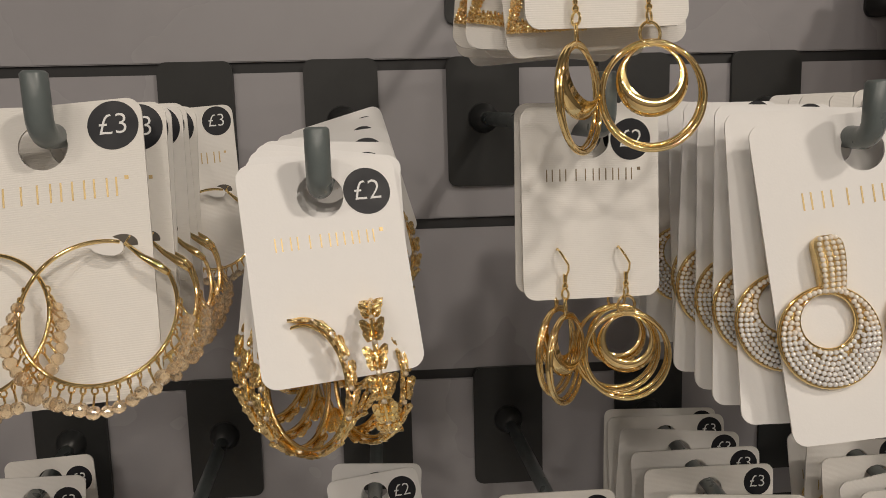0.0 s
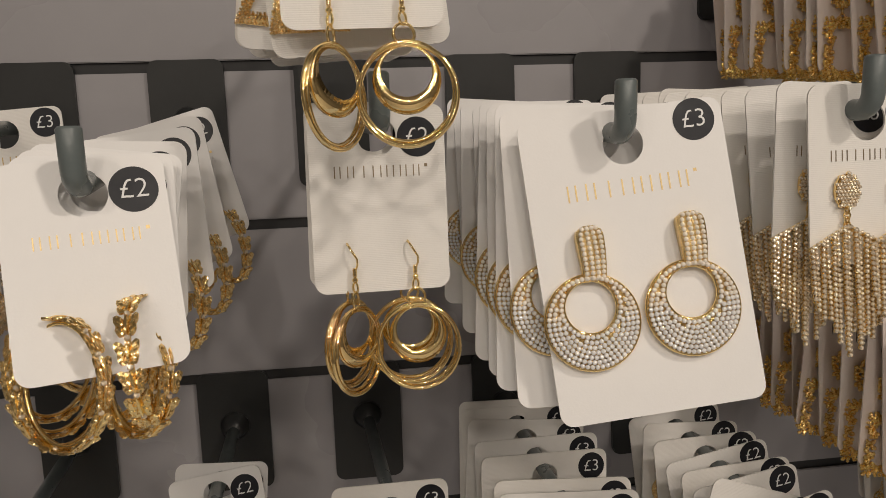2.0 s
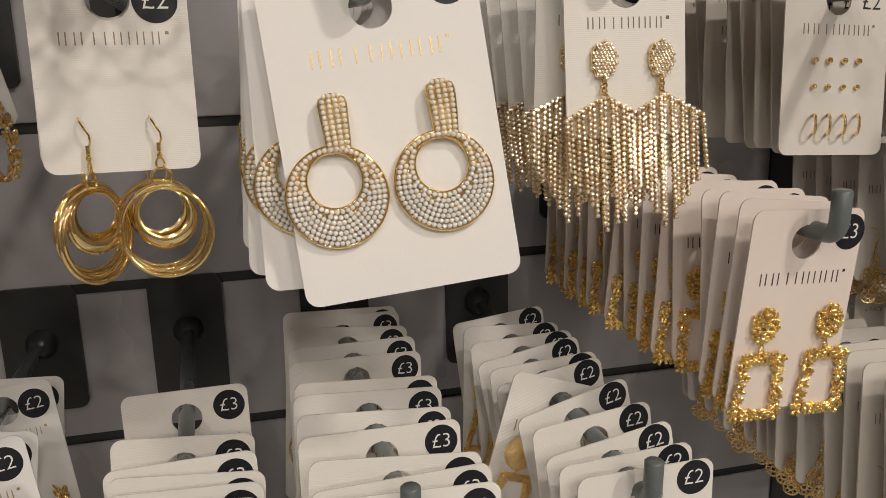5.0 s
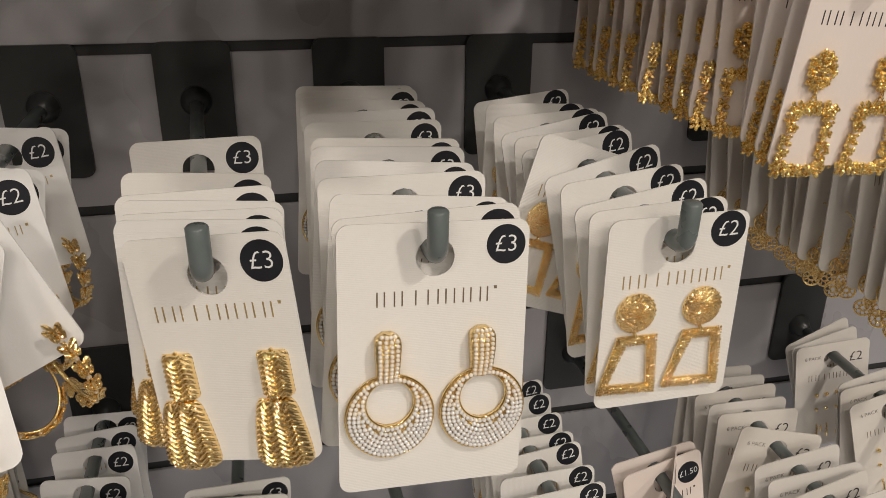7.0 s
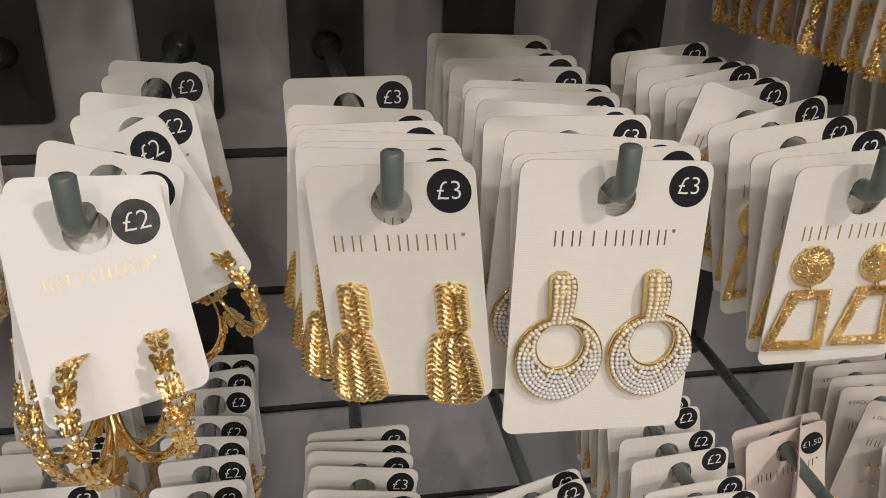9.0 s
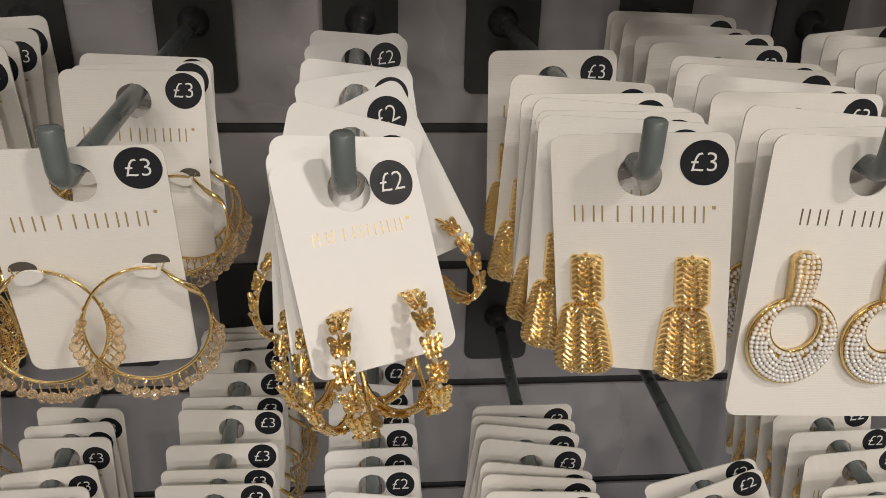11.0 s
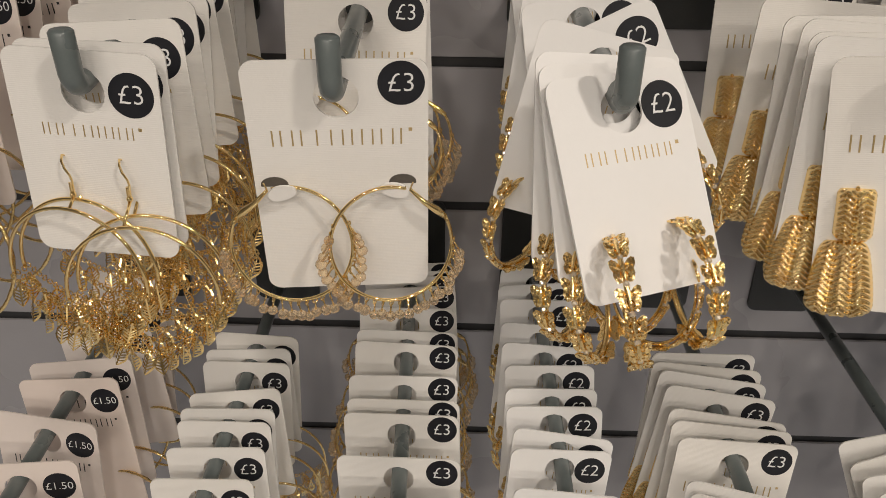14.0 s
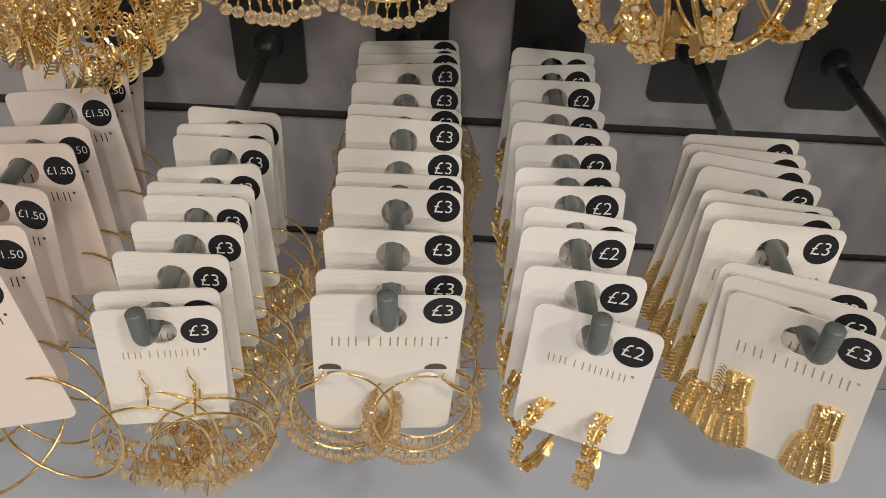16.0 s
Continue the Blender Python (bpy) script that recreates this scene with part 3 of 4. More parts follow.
def nuggets(bm, places, spread, size, per, seed):
    rnd = random.Random(seed)
    for p in places:
        for _ in range(per):
            c = Vector(p) + Vector((rnd.uniform(-1, 1) * spread, rnd.uniform(-1, 0.2) * 0.0016, rnd.uniform(-1, 1) * spread))
            ball(bm, c, size * rnd.uniform(0.7, 1.25), 1, rnd.uniform(0.8, 1.2), rnd.uniform(0.7, 1.1), rnd.uniform(0.8, 1.2))


def crinkle_frames(thing, w, h):
    for x in (-0.0152, 0.0178):
        bm = bmesh.new()
        places = [(x + 0.0056 * f * math.sin(a), -0.0016, -0.0352 + 0.0068 * f * math.cos(a)) for f, cnt in ((0.15, 3), (0.6, 8), (1.0, 14)) for a in (2 * math.pi * k / cnt for k in range(cnt))]
        nuggets(bm, places, 0.0011, 0.0009, 7, 5)
        oval = tagged(part("earring", bm, M_NUGGET, thing, "crinkled gold earring, oval stud over an open square", False), kind="stuff")
        bm = bmesh.new()
        link(bm, (x, -0.002, -0.0446), 0.0014, 0.0004, 60)
        link(bm, (x, -0.002, -0.0466), 0.0012, 0.0004, 0)
        part("link", bm, M_GOLD, oval)
        bm = bmesh.new()
        x, hw, z1, z0 = x + 0.0012, 0.0104, -0.0500, -0.0762
        places = []
        for k in range(12):
            f = k / 11
            places += [(x - hw * (0.8 + 0.2 * f), -0.0018, z1 + (z0 - z1) * f), (x + hw * (0.8 + 0.2 * f), -0.0018, z1 + (z0 - z1) * f)]
        for k in range(1, 8):
            f = k / 8
            places += [(x - hw * 0.8 + 2 * hw * 0.8 * f, -0.0018, z1), (x - hw + 2 * hw * f, -0.0018, z0)]
        nuggets(bm, places, 0.0024, 0.0010, 10, 6)
        tagged(part("frame", bm, M_NUGGET, oval, "lumpy open gold frame", False), kind="stuff")


def ring_cluster(thing, w, h):
    """Ear wires with nested bent rings and a broad crescent ring."""
    for x, turn, t2 in ((-0.0112, 50, 54), (0.0122, -10, -5)):
        z = -0.0416
        bm = bmesh.new()
        ear_wire(bm, x, z)
        wire = under("earring", bm, M_GOLD, thing, "gold ear wire with nested polished rings")
        bm = bmesh.new()
        link(bm, (x, -0.003, z - 0.0160), 0.0021, 0.00048, turn + 60, 14)
        link(bm, (x, -0.003, z - 0.0212), 0.0036, 0.00055, turn + 20, 18)
        part("link", bm, M_GOLD, wire)
        hang = z - 0.0238
        bm = bmesh.new()
        tube(bm, circle((x, -0.003, hang - 0.0168), 0.0165, 44, turn=turn, squash=0.97), 0.00092, 8, closed=True)
        part("outer_ring", bm, M_GOLD, wire)
        bm = bmesh.new()
        tube(bm, circle((x, -0.0025, hang - 0.0158), 0.0161, 44, turn=t2, lean=3, squash=0.96), 0.00078, 8, closed=True)
        part("second_ring", bm, M_GOLD, wire)
        # a dished ring, thin at the top and broad below
        bm = bmesh.new()
        n = 40
        m = pose(x, -0.003, hang - 0.0120, 0, 0, turn * 0.8)
        rows = []
        for k in range(n):
            a = 2 * math.pi * k / n
            o, i, low = 0.0112, 0.0083, (0.5 - 0.5 * math.cos(a))
            rows.append([bm.verts.new(m @ Vector(p)) for p in ((o * math.sin(a), 0.0006, o * math.cos(a)), (o * math.sin(a), -0.0004, o * math.cos(a)),
                                                                (i * math.sin(a), -0.0008 - 0.0030 * low, i * math.cos(a) + 0.0023), (i * math.sin(a), -0.0030 * low, i * math.cos(a) + 0.0024))])
        for k in range(n):
            a, b = rows[k], rows[(k + 1) % n]
            for q in range(4):
                bm.faces.new((a[q], a[(q + 1) % 4], b[(q + 1) % 4], b[q]))
        bmesh.ops.recalc_face_normals(bm, faces=bm.faces)
        part("crescent_ring", bm, M_GOLD, wire, "broad crescent-shaped polished ring")


def bead_hoops(thing, w, h):
    """Two hoops held by white tabs, fringed with glass beads below."""
    for s, x, turn in ((-1, -0.0188, -5), (1, 0.0166, 5)):
        r, cz = 0.0217, -0.0530
        c = Vector((x, -0.0096 - 0.0009 * s, cz))
        spot = lambda a, rr=r: circle(c, rr, 1, a, a + 0.1, turn=turn, lean=-14)[0]
        bm = bmesh.new()
        tube(bm, [spot(-s * a) for a in range(-16, 297, 6)], 0.00068, 7)
        hoop = under("earring", bm, M_GOLD, thing, "gold hoop fringed with champagne glass beads")
        pa, pb = spot(s * 64), spot(s * 20)
        bm = bmesh.new()
        tube(bm, [pa, pa.lerp(pb, 0.25), pa.lerp(pb, 0.6) + Vector((0, -0.0004, -0.0006)), pb], [0.0011, 0.0015, 0.0010, 0.0006], 6)
        part("clasp", bm, M_GOLD, hoop)
        bm = bmesh.new()
        tube(bm, [pb, pb + Vector((s * 0.0012, 0.0012, 0.0022))], 0.0003, 5)
        part("post", bm, M_GOLD, hoop)
        bm = bmesh.new()
        tx, tz = pb.x - s * 0.0046, pb.z - 0.0004
        slab(bm, [(tx + 0.0042 * math.cos(a) * (1 if -s * math.cos(a) < 0 else 1.35), tz + 0.0029 * math.sin(a) + s * -0.0008 * math.cos(a)) for a in (-2 * math.pi * k / 20 for k in range(20))], -0.0052, -0.0042)
        part("tab", bm, M_TAB, thing, "white card tab that holds the hoop", False)
        # dark plate on the card; its colour paints the shade inside the cut-out
        bm = bmesh.new()
        slab(bm, [(tx + 0.0048 * math.cos(a) + s * 0.0022, tz + 0.0032 * max(-0.2, math.sin(a)) + 0.0008) for a in (-2 * math.pi * k / 20 for k in range(20))], -0.00052, -0.0003)
        part("slot", bm, M_SLOT, thing, "dark patch painted as the shaded cut-out behind the tab", False)
        fringe, links = bmesh.new(), bmesh.new()
        rnd = random.Random(7 + s)
        for k in range(27):
            a = -s * (66 + 206 * k / 26)
            p = spot(a, r + 0.0007)
            drop = rnd.uniform(0.0038, 0.0054)
            side = Vector((math.sin(radians(a)), 0, math.cos(radians(a))))
            sway = Vector((side.x * 0.0022 + rnd.uniform(-0.0007, 0.0007), rnd.uniform(-0.0016, 0.0006), 0))
            link(links, p + Vector((0, 0, -0.0006)), 0.0010, 0.00032, rnd.uniform(40, 120), 8)
            tube(links, [p + Vector((0, 0, -0.0012)), p + sway + Vector((0, 0, -drop))], 0.00034, 5)
            ball(fringe, p + sway + Vector((0, 0, -drop - 0.0013)), rnd.uniform(0.0019, 0.0023), 2, 1, 1, 0.95)
        tagged(part("bead_fringe", fringe, M_BEAD, hoop, "small faceted champagne glass beads", False), kind="stuff")
        tagged(part("bead_chain", links, M_GOLD, hoop, "tiny gold links"), kind="stuff")


def leaf(bm, m, s):
    """A thin pierced leaf: a toothed rim, a midrib and slanting veins with openings between, bowed along its middle."""
    rim = [(0, 1.0), (0.24, 0.84), (0.36, 0.62), (0.55, 0.42), (0.58, 0.12), (0.62, -0.12), (0.52, -0.42), (0.37, -0.62), (0.18, -0.86), (0, -1.0)]
    rim += [(-x, z) for x, z in rim[-2:0:-1]]
    bow = lambda x: -0.22 * s * (1 - abs(x) / 0.64)
    spot = lambda x, z, lift=0.0: bm.verts.new(m @ Vector((x * s, bow(x) - lift * s, z * s)))
    n = len(rim)
    outer, inner = [spot(x, z) for x, z in rim], [spot(x * 0.76, z * 0.82, 0.07) for x, z in rim]
    for i in range(n):
        j = (i + 1) % n
        bm.faces.new((outer[i], outer[j], inner[j], inner[i]))
    bm.faces.new([spot(x, z, 0.10) for x, z in ((-0.07, 1.3), (0.07, 1.3), (0.07, -0.9), (-0.07, -0.9))])
    for z in (0.44, 0.16, -0.12, -0.40):
        for sx in (-1, 1):
            bm.faces.new([spot(x, q, 0.06) for x, q in ((0, z - 0.20), (0, z - 0.06), (sx * 0.50, z + 0.22), (sx * 0.50, z + 0.09))])


def leaf_swags(thing, w, h):
    """Ear wires with half hoops and a swag of chain hung with leaves."""
    rnd = random.Random(11)
    for x, turn, fore, low, off in ((-0.0085, -7, -0.0075, 0.0, -0.0012), (0.0118, 5, -0.0105, 0.0035, 0.0036)):
        z = -0.0238
        bm = bmesh.new()
        ear_wire(bm, x, z)
        wire = under("earring", bm, M_GOLD, thing, "gold half-hoop earring with leaf charms on chains")
        r = 0.0272
        c = Vector((x + off, fore, z - 0.0166 - low - r))
        bm = bmesh.new()
        tube(bm, circle(c, r, 40, -98, 98, turn=turn), 0.00072, 7)
        tube(bm, [(x, -0.0030, z - 0.0138), (x, fore, z - 0.0171 - low)], 0.0006, 6)
        part("half_hoop", bm, M_GOLD, wire)
        chain, leaves = bmesh.new(), bmesh.new()
        ends = circle(c, r, 1, -98, -97.9, turn=turn)[0], circle(c, r, 1, 98, 98.1, turn=turn)[0]
        for dip, cnt in ((0.0205, 34), (0.0125, 28)):
            for k in range(cnt + 1):
                f = k / cnt
                p = ends[0].lerp(ends[1], f) + Vector((0, (0.002 if dip < 0.016 else -0.001), -dip * 4 * f * (1 - f)))
                link(chain, p, 0.00105, 0.00029, 90 * (k % 2) + turn, 6)
                if k % (3 if dip > 0.016 else 4) == 1:
                    m = Matrix.Translation(p + Vector((0, 0, -0.0054))) @ pose(0, 0, 0, rnd.uniform(-26, 6), rnd.uniform(-18, 18), rnd.uniform(-34, 34))
                    leaf(leaves, m, rnd.uniform(0.0042, 0.0050))
        tagged(part("chain", chain, M_LEAF, wire, "fine gold chain swags"), kind="stuff")
        tagged(part("leaf_swag", leaves, M_LEAF, wire, "pierced gold leaf charms", False), kind="stuff")


def stone_fringe(thing, w, h):
    """Rhinestone lozenge studs over a fringe of rhinestone strands."""
    for x, fore in ((-0.0100, 0.0), (0.0130, -0.0016)):
        stones, cups = bmesh.new(), bmesh.new()
        for i in range(-4, 5):
            for j in range(-5, 6):
                if (i / 3.6) ** 2 + (j / 5.0) ** 2 <= 1.0:
                    p = (x + i * 0.0014 + 0.0007 * (j % 2), -0.0026, -0.0254 + j * 0.00128)
                    ball(stones, p, 0.00080, 1)
                    ball(cups, (p[0], p[1] + 0.0007, p[2]), 0.00085, 1)
        bm = bmesh.new()
        slab(bm, [(x + 0.0046 * math.sin(2 * math.pi * k / 24), -0.0254 + 0.0062 * math.cos(2 * math.pi * k / 24)) for k in range(24)], -0.0020, -0.0008)
        stud = part("earring", bm, M_GOLD, thing, "rhinestone stud with a long rhinestone fringe", False)
        bm = bmesh.new()
        for k in range(4):
            link(bm, (x, -0.002, -0.0326 - 0.0017 * k), 0.0012, 0.0004, 90 * (k % 2) + 20, 10)
        tagged(part("link_chain", bm, M_GOLD, stud), kind="stuff")
        rnd = random.Random(3)
        for col in range(-7, 8):
            lx = x + col * 0.00220 - 0.0006
            z = -0.0384 - abs(col) * 0.00112
            n = int(26 - abs(col) * 2.1 + rnd.uniform(-1.2, 1.2))
            lag = rnd.uniform(-0.0010, 0.0010)
            for k in range(n):
                f = k / n
                p = (lx + lag * f, -0.0034 + fore - 0.0012 * (col % 2) - 0.0014 * f, z - k * 0.00188)
                ball(stones, p, 0.00094, 1)
                tube(cups, [(p[0], p[1] + 0.0010, p[2] - 0.0009), (p[0], p[1] + 0.0006, p[2]), (p[0], p[1] + 0.0010, p[2] + 0.0009)], [0.0004, 0.00112, 0.0004], 6)
            if col < 7:
                q = -0.0384 - abs(col + 1) * 0.00112
                tube(cups, [(lx, -0.0026 + fore, z), (lx + 0.00220, -0.0026 + fore, q)], 0.0009, 5)
                ball(stones, (lx + 0.0011, -0.0036 + fore, (z + q) / 2 + 0.0006), 0.00088, 1)
        tagged(part("rhinestone_fringe", stones, M_STONE, stud, "clear rhinestones in strands", False), kind="stuff")
        tagged(part("stone_setting", cups, M_GOLD, stud, "gold cup settings"), kind="stuff")


def big_hoops(thing, w, h):
    """Large thin textured hoops pierced through the card."""
    for x, turn, lean in ((-0.0060, 52, 8), (0.0190, -14, -6)):
        c = Vector((x, -0.004, -0.0785))
        bm = bmesh.new()
        pts = circle(c, 0.0305, 72, turn=turn, lean=lean)
        tube(bm, pts, [0.0007 + 0.00012 * (k % 3) for k in range(72)], 6, closed=True)
        under("earring", bm, M_ROSE, thing, "large thin textured gold hoop earring")


def ball_studs(thing, w, h):
    """Rows of small ball studs and little hoops."""
    for r, row in enumerate((-0.030, -0.043, -0.058)):
        for x in (-0.013, -0.0045, 0.0045, 0.013):
            bm = bmesh.new()
            if r < 2:
                ball(bm, (x, -0.0016, row), 0.0017 - 0.0003 * r, 2)
            else:
                tube(bm, circle((x, -0.003, row - 0.004), 0.0052, 22, turn=60), 0.0007, 6, closed=True)
            part("earring", bm, M_ROSE, thing, "small gold stud" if r < 2 else "small gold hoop")


def medallion(bm, m, r):
    """A small pierced disc: rim, hub and eight petals of wire."""
    at = lambda q: [m @ p for p in q]
    tube(bm, at(circle((0, 0, 0), r, 18)), r * 0.11, 5, closed=True)
    tube(bm, at(circle((0, 0, 0), r * 0.32, 10)), r * 0.10, 5, closed=True)
    for k in range(8):
        a = 2 * math.pi * k / 8
        tube(bm, at(circle((math.sin(a) * r * 0.66, 0, math.cos(a) * r * 0.66), r * 0.26, 8)), r * 0.07, 4, closed=True)


def disc_tassels(thing, w, h):
    """Ear wires with chains of small pierced discs that hang to below the card."""
    rnd = random.Random(21)
    for x in (-0.0145, 0.0145):
        bm = bmesh.new()
        ear_wire(bm, x, -0.040)
        wire = under("earring", bm, M_GOLD, thing, "gold chain drop earring with pierced discs")
        chain = bmesh.new()
        for dx, drop in ((-0.0052, -0.070), (0.0052, -0.071), (0.0, -0.078), (-0.0042, -0.0835), (0.0044, -0.0845)):
            disc = bmesh.new()
            medallion(disc, Matrix.Translation((x + dx, -0.0032, drop)) @ pose(0, 0, 0, rnd.uniform(-12, 12), 0, rnd.uniform(-40, 40)), rnd.uniform(0.0042, 0.0048))
            part("pierced_disc", disc, M_LEAF, wire)
            for k in range(6):
                f = k / 6
                link(chain, (x + dx * f, -0.003, -0.0545 + (drop + 0.0545) * f), 0.0012, 0.0003, 90 * (k % 2), 7)
        tagged(part("chain", chain, M_GOLD, wire, "fine gold chain"), kind="stuff")


# ---- kinds of card: width, height, hole to top edge, stock, label, price, print, earrings, sticker, mark's width and height ----
BUTTERFLY = (0.0507, 0.0700, 0.0118, M_SMOOTH)
KINDS = {
    "butterfly": (*BUTTERFLY, "white price card with gold butterfly hoop earrings on a hook", "£2", M_FOIL, butterfly_hoops, (0.0152, 0.0002), 0.0325, -0.0142),
    "splayed": (*BUTTERFLY, "white price card with crossed gold butterfly hoop earrings", "£2", M_FOIL, splayed_hoops, (0.0152, 0.0002), 0.0325, -0.0146),
    "folded": (*BUTTERFLY, "white price card with butterfly hoops pressed flat between cards", "£2", M_FOIL, folded_hoops, (0.0152, 0.0002), 0.0325, -0.0142),
    "pearl": (0.0754, 0.1104, 0.0128, M_SMOOTH, "large ivory card with pearl door-knocker earrings on a hook", "£3", M_FOIL, pearl_circles, (0.0271, 0.0054), 0.0460, -0.0155),
    "pearl_dark": (0.0734, 0.1074, 0.0133, M_CARD, "large ribbed ivory card with pearl door-knocker earrings", "£3", M_DARKFOIL, pearl_circles_straight, (0.0275, 0.0038), 0.0445, -0.0155),
    "herringbone": (0.0604, 0.0890, 0.0145, M_CARD, "ribbed ivory card with gold herringbone drop earrings", "£3", M_FOIL, herringbone_drops, (0.0208, 0.0043), 0.0455, -0.0138),
    "hammered": (0.0608, 0.0859, 0.0130, M_CARD, "ribbed ivory card with hammered gold trapezoid earrings", "£2", M_FOIL, hammered_frames, (0.0213, 0.0055), 0.0453, -0.0140),
    "crinkle": (0.0556, 0.0888, 0.0137, M_PINK, "blush card with crinkled gold square earrings on a hook", "£3", M_INK, crinkle_frames, (0.0211, 0.0036), 0.0407, -0.0156),
    "rings": (0.0527, 0.0717, 0.0118, M_CARD, "ribbed ivory card with nested gold ring earrings", "£2", M_DARKFOIL, ring_cluster, (0.0155, -0.0007), 0.0340, -0.0135),
    "beads": (0.0603, 0.0918, 0.0128, M_CARD, "ribbed ivory card with bead-fringed gold hoop earrings", "£3", M_FOIL, bead_hoops, (0.0213, 0.0045), 0.0450, -0.0148),
    "leaves": (0.0520, 0.0744, 0.0137, M_CARD, "ribbed ivory card with leaf-charm gold hoop earrings", "£3", M_FOIL, leaf_swags, (0.0164, -0.0003), 0.0325, -0.0138),
    "fringe": (0.0482, 0.0660, 0.0134, M_CARD, "ivory card with long rhinestone fringe earrings", "£3", M_DARKFOIL, stone_fringe, (0.0152, 0.0028), 0.0304, -0.0125),
    "hoops": (0.0560, 0.0900, 0.0145, M_PINK, "blush card with large thin gold hoop earrings", "£1.50", M_INK, big_hoops, (0.0180, 0.0000), 0.0400, -0.0145),
    "studs": (0.0620, 0.0920, 0.0145, M_GREY, "pale card with six pairs of small gold earrings", "£2", M_DARKFOIL, ball_studs, (0.0195, -0.0005), 0.0400, -0.0145),
    "tassels": (0.0560, 0.0880, 0.0145, M_GREY, "pale card with gold pierced-disc drop earrings hanging below", "£3", M_DARKFOIL, disc_tassels, (0.0185, 0.0000), 0.0400, -0.0145),
}
MADE = {}


def hang_card(kind, m):
    """A card of that kind at the pose m of its hole; the first of a kind is built, the rest are copies."""
    if kind in MADE:
        return copy_thing(MADE[kind], m)
    w, h, top, stock, label, price, foil, make, dot, mark, mark_z = KINDS[kind]
    thing, card = priced_card(w, h, top, stock, label, price, foil, dot, mark / w, mark_z, dark_print=(kind == "studs"))
    make(thing, w, h)
    thing.matrix_basis = m
    MADE[kind] = thing
    return thing


def stack(kind, tip, root_x, z_root, front, ys, tilt=-6.0, spread=4.0, seed=1, y_tip=None, drift=0.0, rolls=()):
    """A hook with its cards. front: the first card's pose; ys: the others' places along the bar; drift: their roll on the way back."""
    x_tip, z_tip = tip
    yt = y_tip if y_tip is not None else (front[1] - 0.009 if front else 0.243)
    display_hook(x_tip, root_x, z_tip, z_root, yt)
    rnd = random.Random(seed)
    if front:
        hang_card(kind, pose(*front))
    for k, y in enumerate(ys):
        f = (y - yt) / (0.4975 - yt)
        x, z = x_tip + (root_x - x_tip) * f, z_tip + (z_root - z_tip) * f
        near = max(0.0, 1 - (y - front[1]) / 0.035) if front else 0.0
        turns = [(1 - near) * a + near * b for a, b in zip((tilt + rnd.uniform(-2, 2), drift + rnd.uniform(-spread, spread), rnd.uniform(-spread, spread)), front[3:] if front else (0, 0, 0))]
        turns[1] += near * rnd.uniform(-5, 5)
        if rolls:
            turns[1] = rolls[k]
        hang_card("folded" if kind in ("butterfly", "splayed") else kind, pose(x + rnd.uniform(-0.0012, 0.0012), y, z + HOOK_R - HOLE + 0.0002, *turns))


def along(a, b, n, seed, jitter=0.3):
    """n places from a to b, unevenly spaced."""
    rnd = random.Random(seed)
    return [a + (b - a) * (k + rnd.uniform(-jitter, jitter)) / max(1, n - 1) for k in range(n)]


# upper row
stack("beads", (-0.1390, 1.4595), -0.154, 1.466, (-0.1428, 0.2506, 1.4566, -15.6, -4.5, 1.5), [0.268, 0.281, 0.296, 0.310, 0.325, 0.435], seed=1, y_tip=0.2406)
stack("splayed", (-0.0590, 1.4415), -0.066, 1.466, (-0.0598, 0.2522, 1.4389, -19.3, -2.3, 15.2), [0.260, 0.268, 0.277, 0.302, 0.335, 0.375, 0.420], tilt=-14, spread=6, seed=2, y_tip=0.2422, rolls=(1, 4, 7, 2, -6, -11, -16))
stack("rings", (0.0375, 1.4580), 0.022, 1.466, (0.0371, 0.2914, 1.4543, -3.8, 0.2, 3.2), [0.298], seed=3, y_tip=0.2715, spread=1.5)
stack("pearl", (0.1210, 1.4520), 0.118, 1.466, (0.1243, 0.2617, 1.4485, -11.1, -6.0, -4.0), [0.273, 0.286, 0.300, 0.318, 0.338, 0.36, 0.385, 0.41], tilt=-8, seed=4, y_tip=0.2505, rolls=(-1, 3, 2, 4, 1, 3, 0, 4))
stack("fringe", (0.2090, 1.4577), 0.204, 1.466, (0.2142, 0.2530, 1.4542, -3.9, -0.5, 2.5), along(0.264, 0.44, 11, 5), seed=5, y_tip=0.2430)
stack("studs", (0.372, 1.456), 0.385, 1.466, None, along(0.335, 0.46, 9, 6), seed=6, y_tip=0.25)

# row above, of which the lower edge shows
stack("rings", (0.0330, 1.5520), 0.022, 1.566, (0.0310, 0.2560, 1.5485, -6, -1, 3), [], seed=7)
for k, y in enumerate((0.268, 0.276, 0.288, 0.300, 0.315, 0.335)):
    hang_card("hammered", pose(0.026 - 0.0008 * k, y, 1.5555 + 0.0006 * k, -5, (-5, 4, -2, 6, 2, -4)[k], (3, -4, 2, 5, -3, 0)[k]))
stack("crinkle", (0.2900, 1.5440), 0.290, 1.566, None, along(0.262, 0.47, 14, 8), seed=8)

# between the rows, where the next bay's hooks hang lower
stack("crinkle", (0.3040, 1.3585), 0.300, 1.366, (0.3006, 0.2566, 1.3541, 4.0, 3.1, 3.1), along(0.268, 0.47, 14, 9), seed=9, drift=4, y_tip=0.2430)
stack("tassels", (0.3930, 1.2690), 0.400, 1.269, (0.393, 0.262, 1.2655, -6, 2, -5), along(0.272, 0.47, 14, 10), seed=10)

stack("studs", (0.4650, 1.4560), 0.470, 1.466, None, along(0.27, 0.46, 10, 31), seed=31)
stack("tassels", (0.4800, 1.3580), 0.485, 1.366, None, along(0.27, 0.46, 11, 32), seed=32)
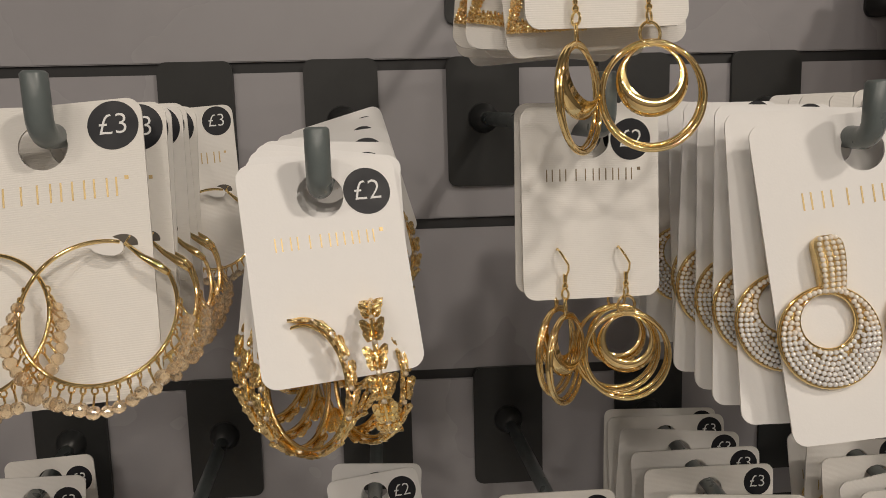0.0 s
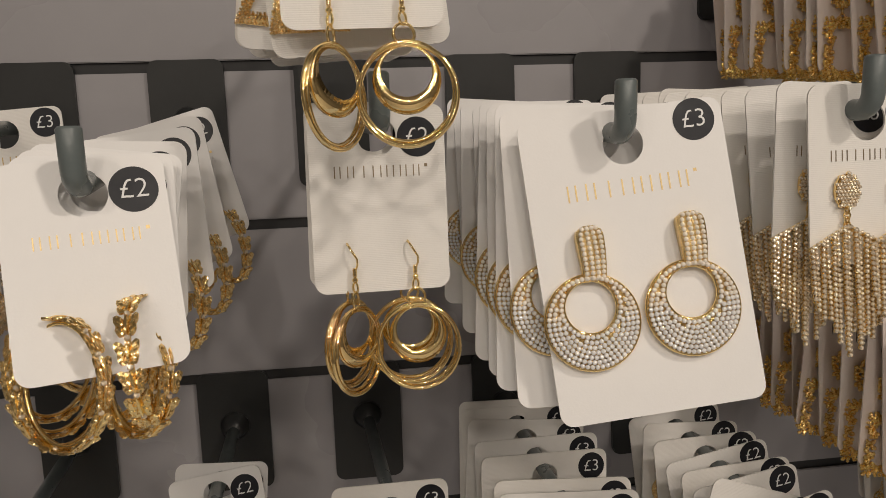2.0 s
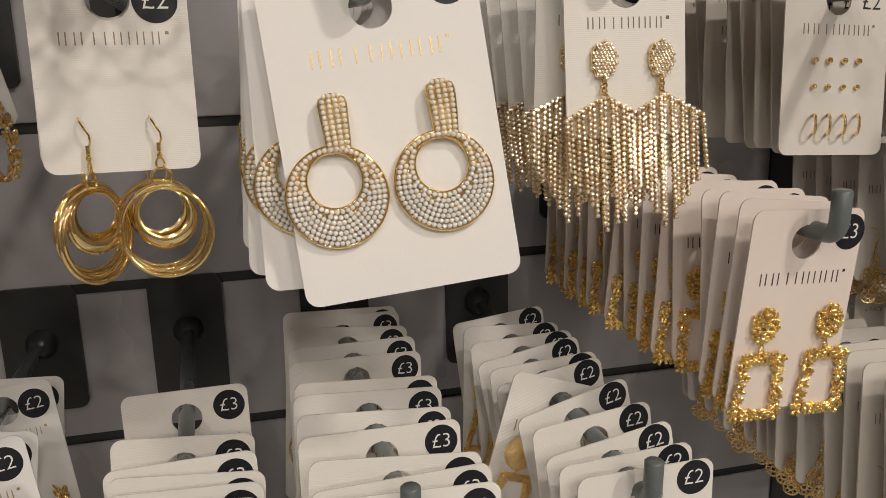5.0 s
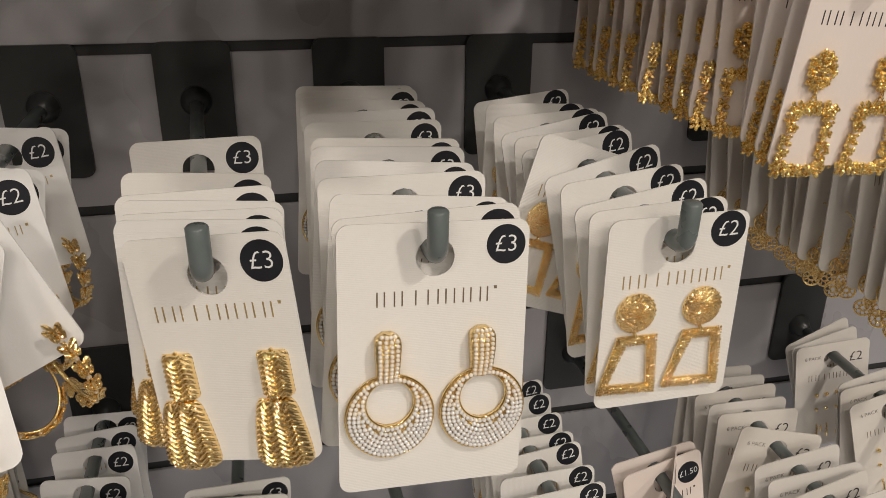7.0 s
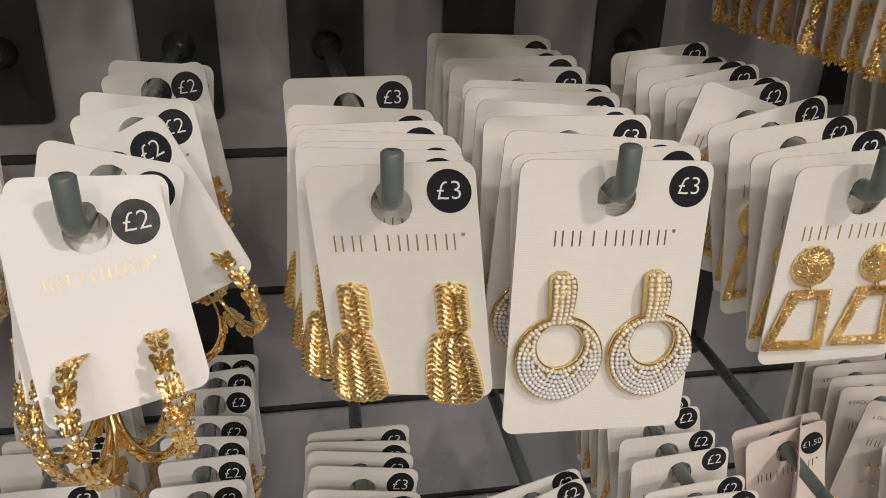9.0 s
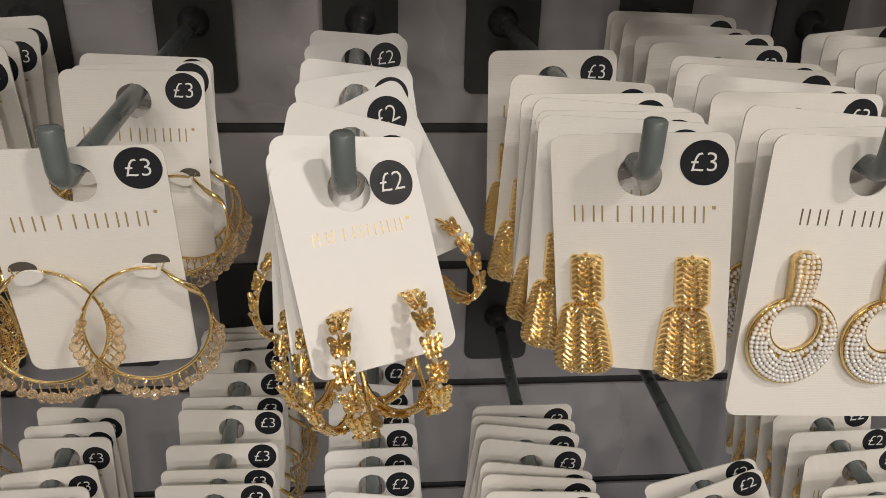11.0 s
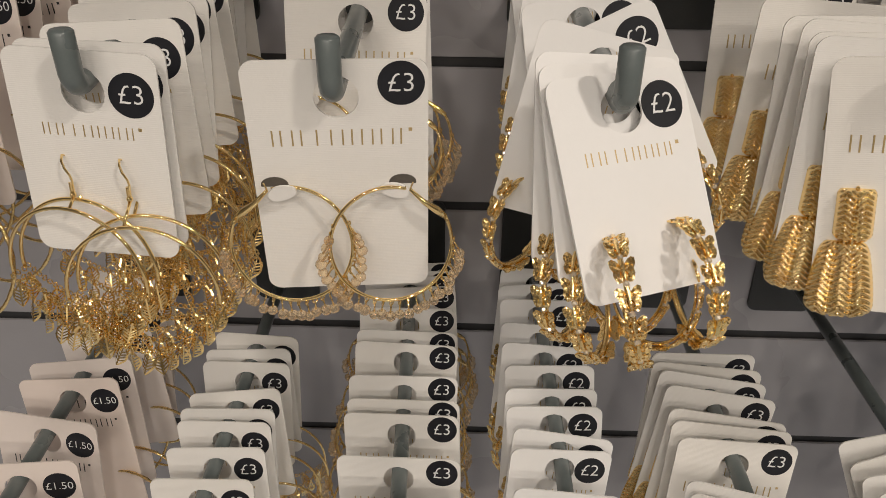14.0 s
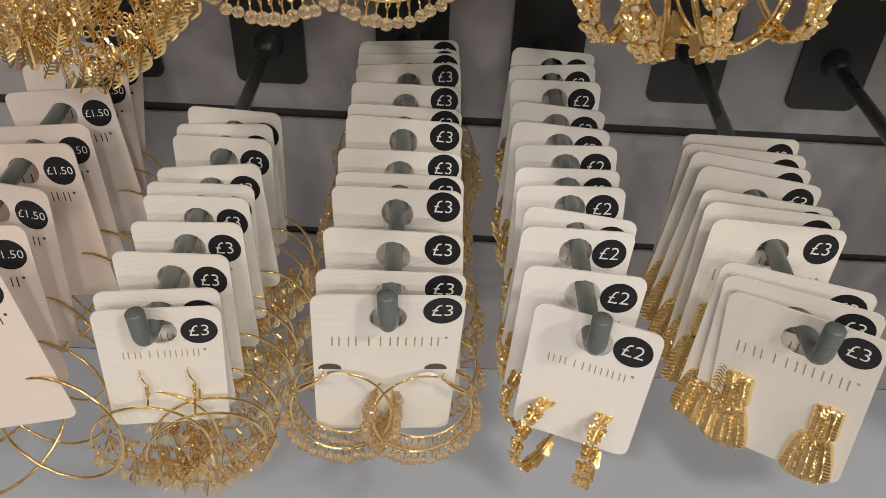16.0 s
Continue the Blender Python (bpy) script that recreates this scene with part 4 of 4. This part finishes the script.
stack("studs", (0.4900, 1.2600), 0.495, 1.266, None, along(0.29, 0.46, 9, 33), seed=33, spread=6)

# middle row
stack("hoops", (-0.3180, 1.2600), -0.330, 1.266, None, along(0.285, 0.45, 6, 27), seed=27, spread=6)
stack("leaves", (-0.2230, 1.2572), -0.248, 1.266, (-0.2253, 0.2604, 1.2534, -0.4, 2.1, -3.3), along(0.268, 0.45, 9, 11), seed=11, drift=-2, y_tip=0.2504)
stack("beads", (-0.1413, 1.2570), -0.151, 1.266, (-0.1414, 0.2590, 1.2537, 7.9, -0.4, 5.8), [0.350, 0.362, 0.376], seed=12, y_tip=0.2490)
stack("butterfly", (-0.0515, 1.2580), -0.052, 1.268, (-0.0505, 0.2500, 1.2540, -32.0, 0.0, 24.2), [0.256, 0.264, 0.288, 0.302, 0.345, 0.36, 0.41, 0.422], tilt=-10, spread=8, seed=13, rolls=(3, 5, 13, -28, -8, 8, -9, 5), y_tip=0.2400)
stack("herringbone", (0.0472, 1.2610), 0.035, 1.268, (0.0481, 0.2544, 1.2571, -3.7, -7.3, -20.9), [0.2675, 0.276, 0.2868, 0.299, 0.3208, 0.3716], tilt=-4, seed=14, drift=2, y_tip=0.2440)
stack("pearl_dark", (0.1280, 1.2605), 0.130, 1.268, (0.1294, 0.2533, 1.2570, -7.4, 2.6, 0.4), [0.2635, 0.2799, 0.3065, 0.3243, 0.3475, 0.3611, 0.3935, 0.4155, 0.4425, 0.4647, 0.477], tilt=-5, seed=15, drift=2.5, y_tip=0.2433)
stack("hammered", (0.2250, 1.2570), 0.230, 1.268, (0.2280, 0.2507, 1.2536, 0.4, -0.5, -0.3), [0.262, 0.276, 0.298, 0.318, 0.336, 0.350, 0.364, 0.381, 0.400, 0.420, 0.440], tilt=-3, spread=7, seed=16, y_tip=0.2405, rolls=(-3, -9, -5, -12, 19, -8, -5, -10, -4, 3, -6))

# lower row
stack("hoops", (-0.3100, 1.0480), -0.318, 1.056, (-0.3080, 0.2600, 1.0440, -4, -8, 8), along(0.285, 0.45, 7, 17), spread=8, seed=17)
stack("leaves", (-0.2268, 1.0278), -0.224, 1.050, (-0.2248, 0.2669, 1.0246, 1.4, 4.5, 12.6), [0.2758, 0.297, 0.3174, 0.336, 0.345, 0.359, 0.3832, 0.3944, 0.4084], seed=18, y_tip=0.2560)
stack("beads", (-0.1250, 1.0530), -0.133, 1.056, (-0.1259, 0.2566, 1.0499, 5.8, 2.3, 6.1), [0.2696, 0.2944, 0.3248, 0.3364, 0.3562, 0.3866, 0.3992, 0.4234, 0.4480, 0.461, 0.470, 0.478], seed=19, y_tip=0.2466)
stack("butterfly", (-0.0460, 1.0500), -0.048, 1.056, (-0.0443, 0.2530, 1.0462, -3.3, 2.1, -16.9), [0.2788, 0.3058, 0.3172, 0.3376, 0.352, 0.3724, 0.3912, 0.4114, 0.4396, 0.4582, 0.477], seed=20, spread=5, y_tip=0.2430)
stack("herringbone", (0.0385, 1.0510), 0.042, 1.060, (0.0382, 0.2590, 1.0460, 3.6, -5.3, -32.6), [0.268, 0.2775, 0.3098, 0.3208, 0.329, 0.3464, 0.359, 0.3685, 0.380], seed=21, drift=5, y_tip=0.2430)
stack("hammered", (0.1340, 1.0480), 0.132, 1.056, None, [0.285, 0.300, 0.316, 0.327], seed=22, spread=6, rolls=(-6, -14, -24, -22))
stack("hammered", (0.2230, 1.0480), 0.228, 1.056, None, along(0.262, 0.45, 11, 23), seed=23, drift=-4)
display_hook(0.2960, 0.300, 1.0480, 1.056, 0.243)
for y, roll, turn in ((0.334, -12, 58), (0.346, -9, 6), (0.356, -14, -4)):
    hang_card("hoops", pose(0.299, y, 1.0488, -5, roll, turn))
stack("studs", (0.3850, 1.0480), 0.392, 1.056, None, [0.290, 0.306, 0.318, 0.334, 0.358, 0.380, 0.393, 0.408, 0.422, 0.435], seed=25, spread=6, rolls=(-6, -9, -8, -7, 13, 3, 2, -4, 2, 5))
stack("studs", (0.4900, 1.0480), 0.506, 1.056, None, [0.380, 0.393, 0.404, 0.448, 0.458, 0.468], seed=26, spread=6, drift=-12)
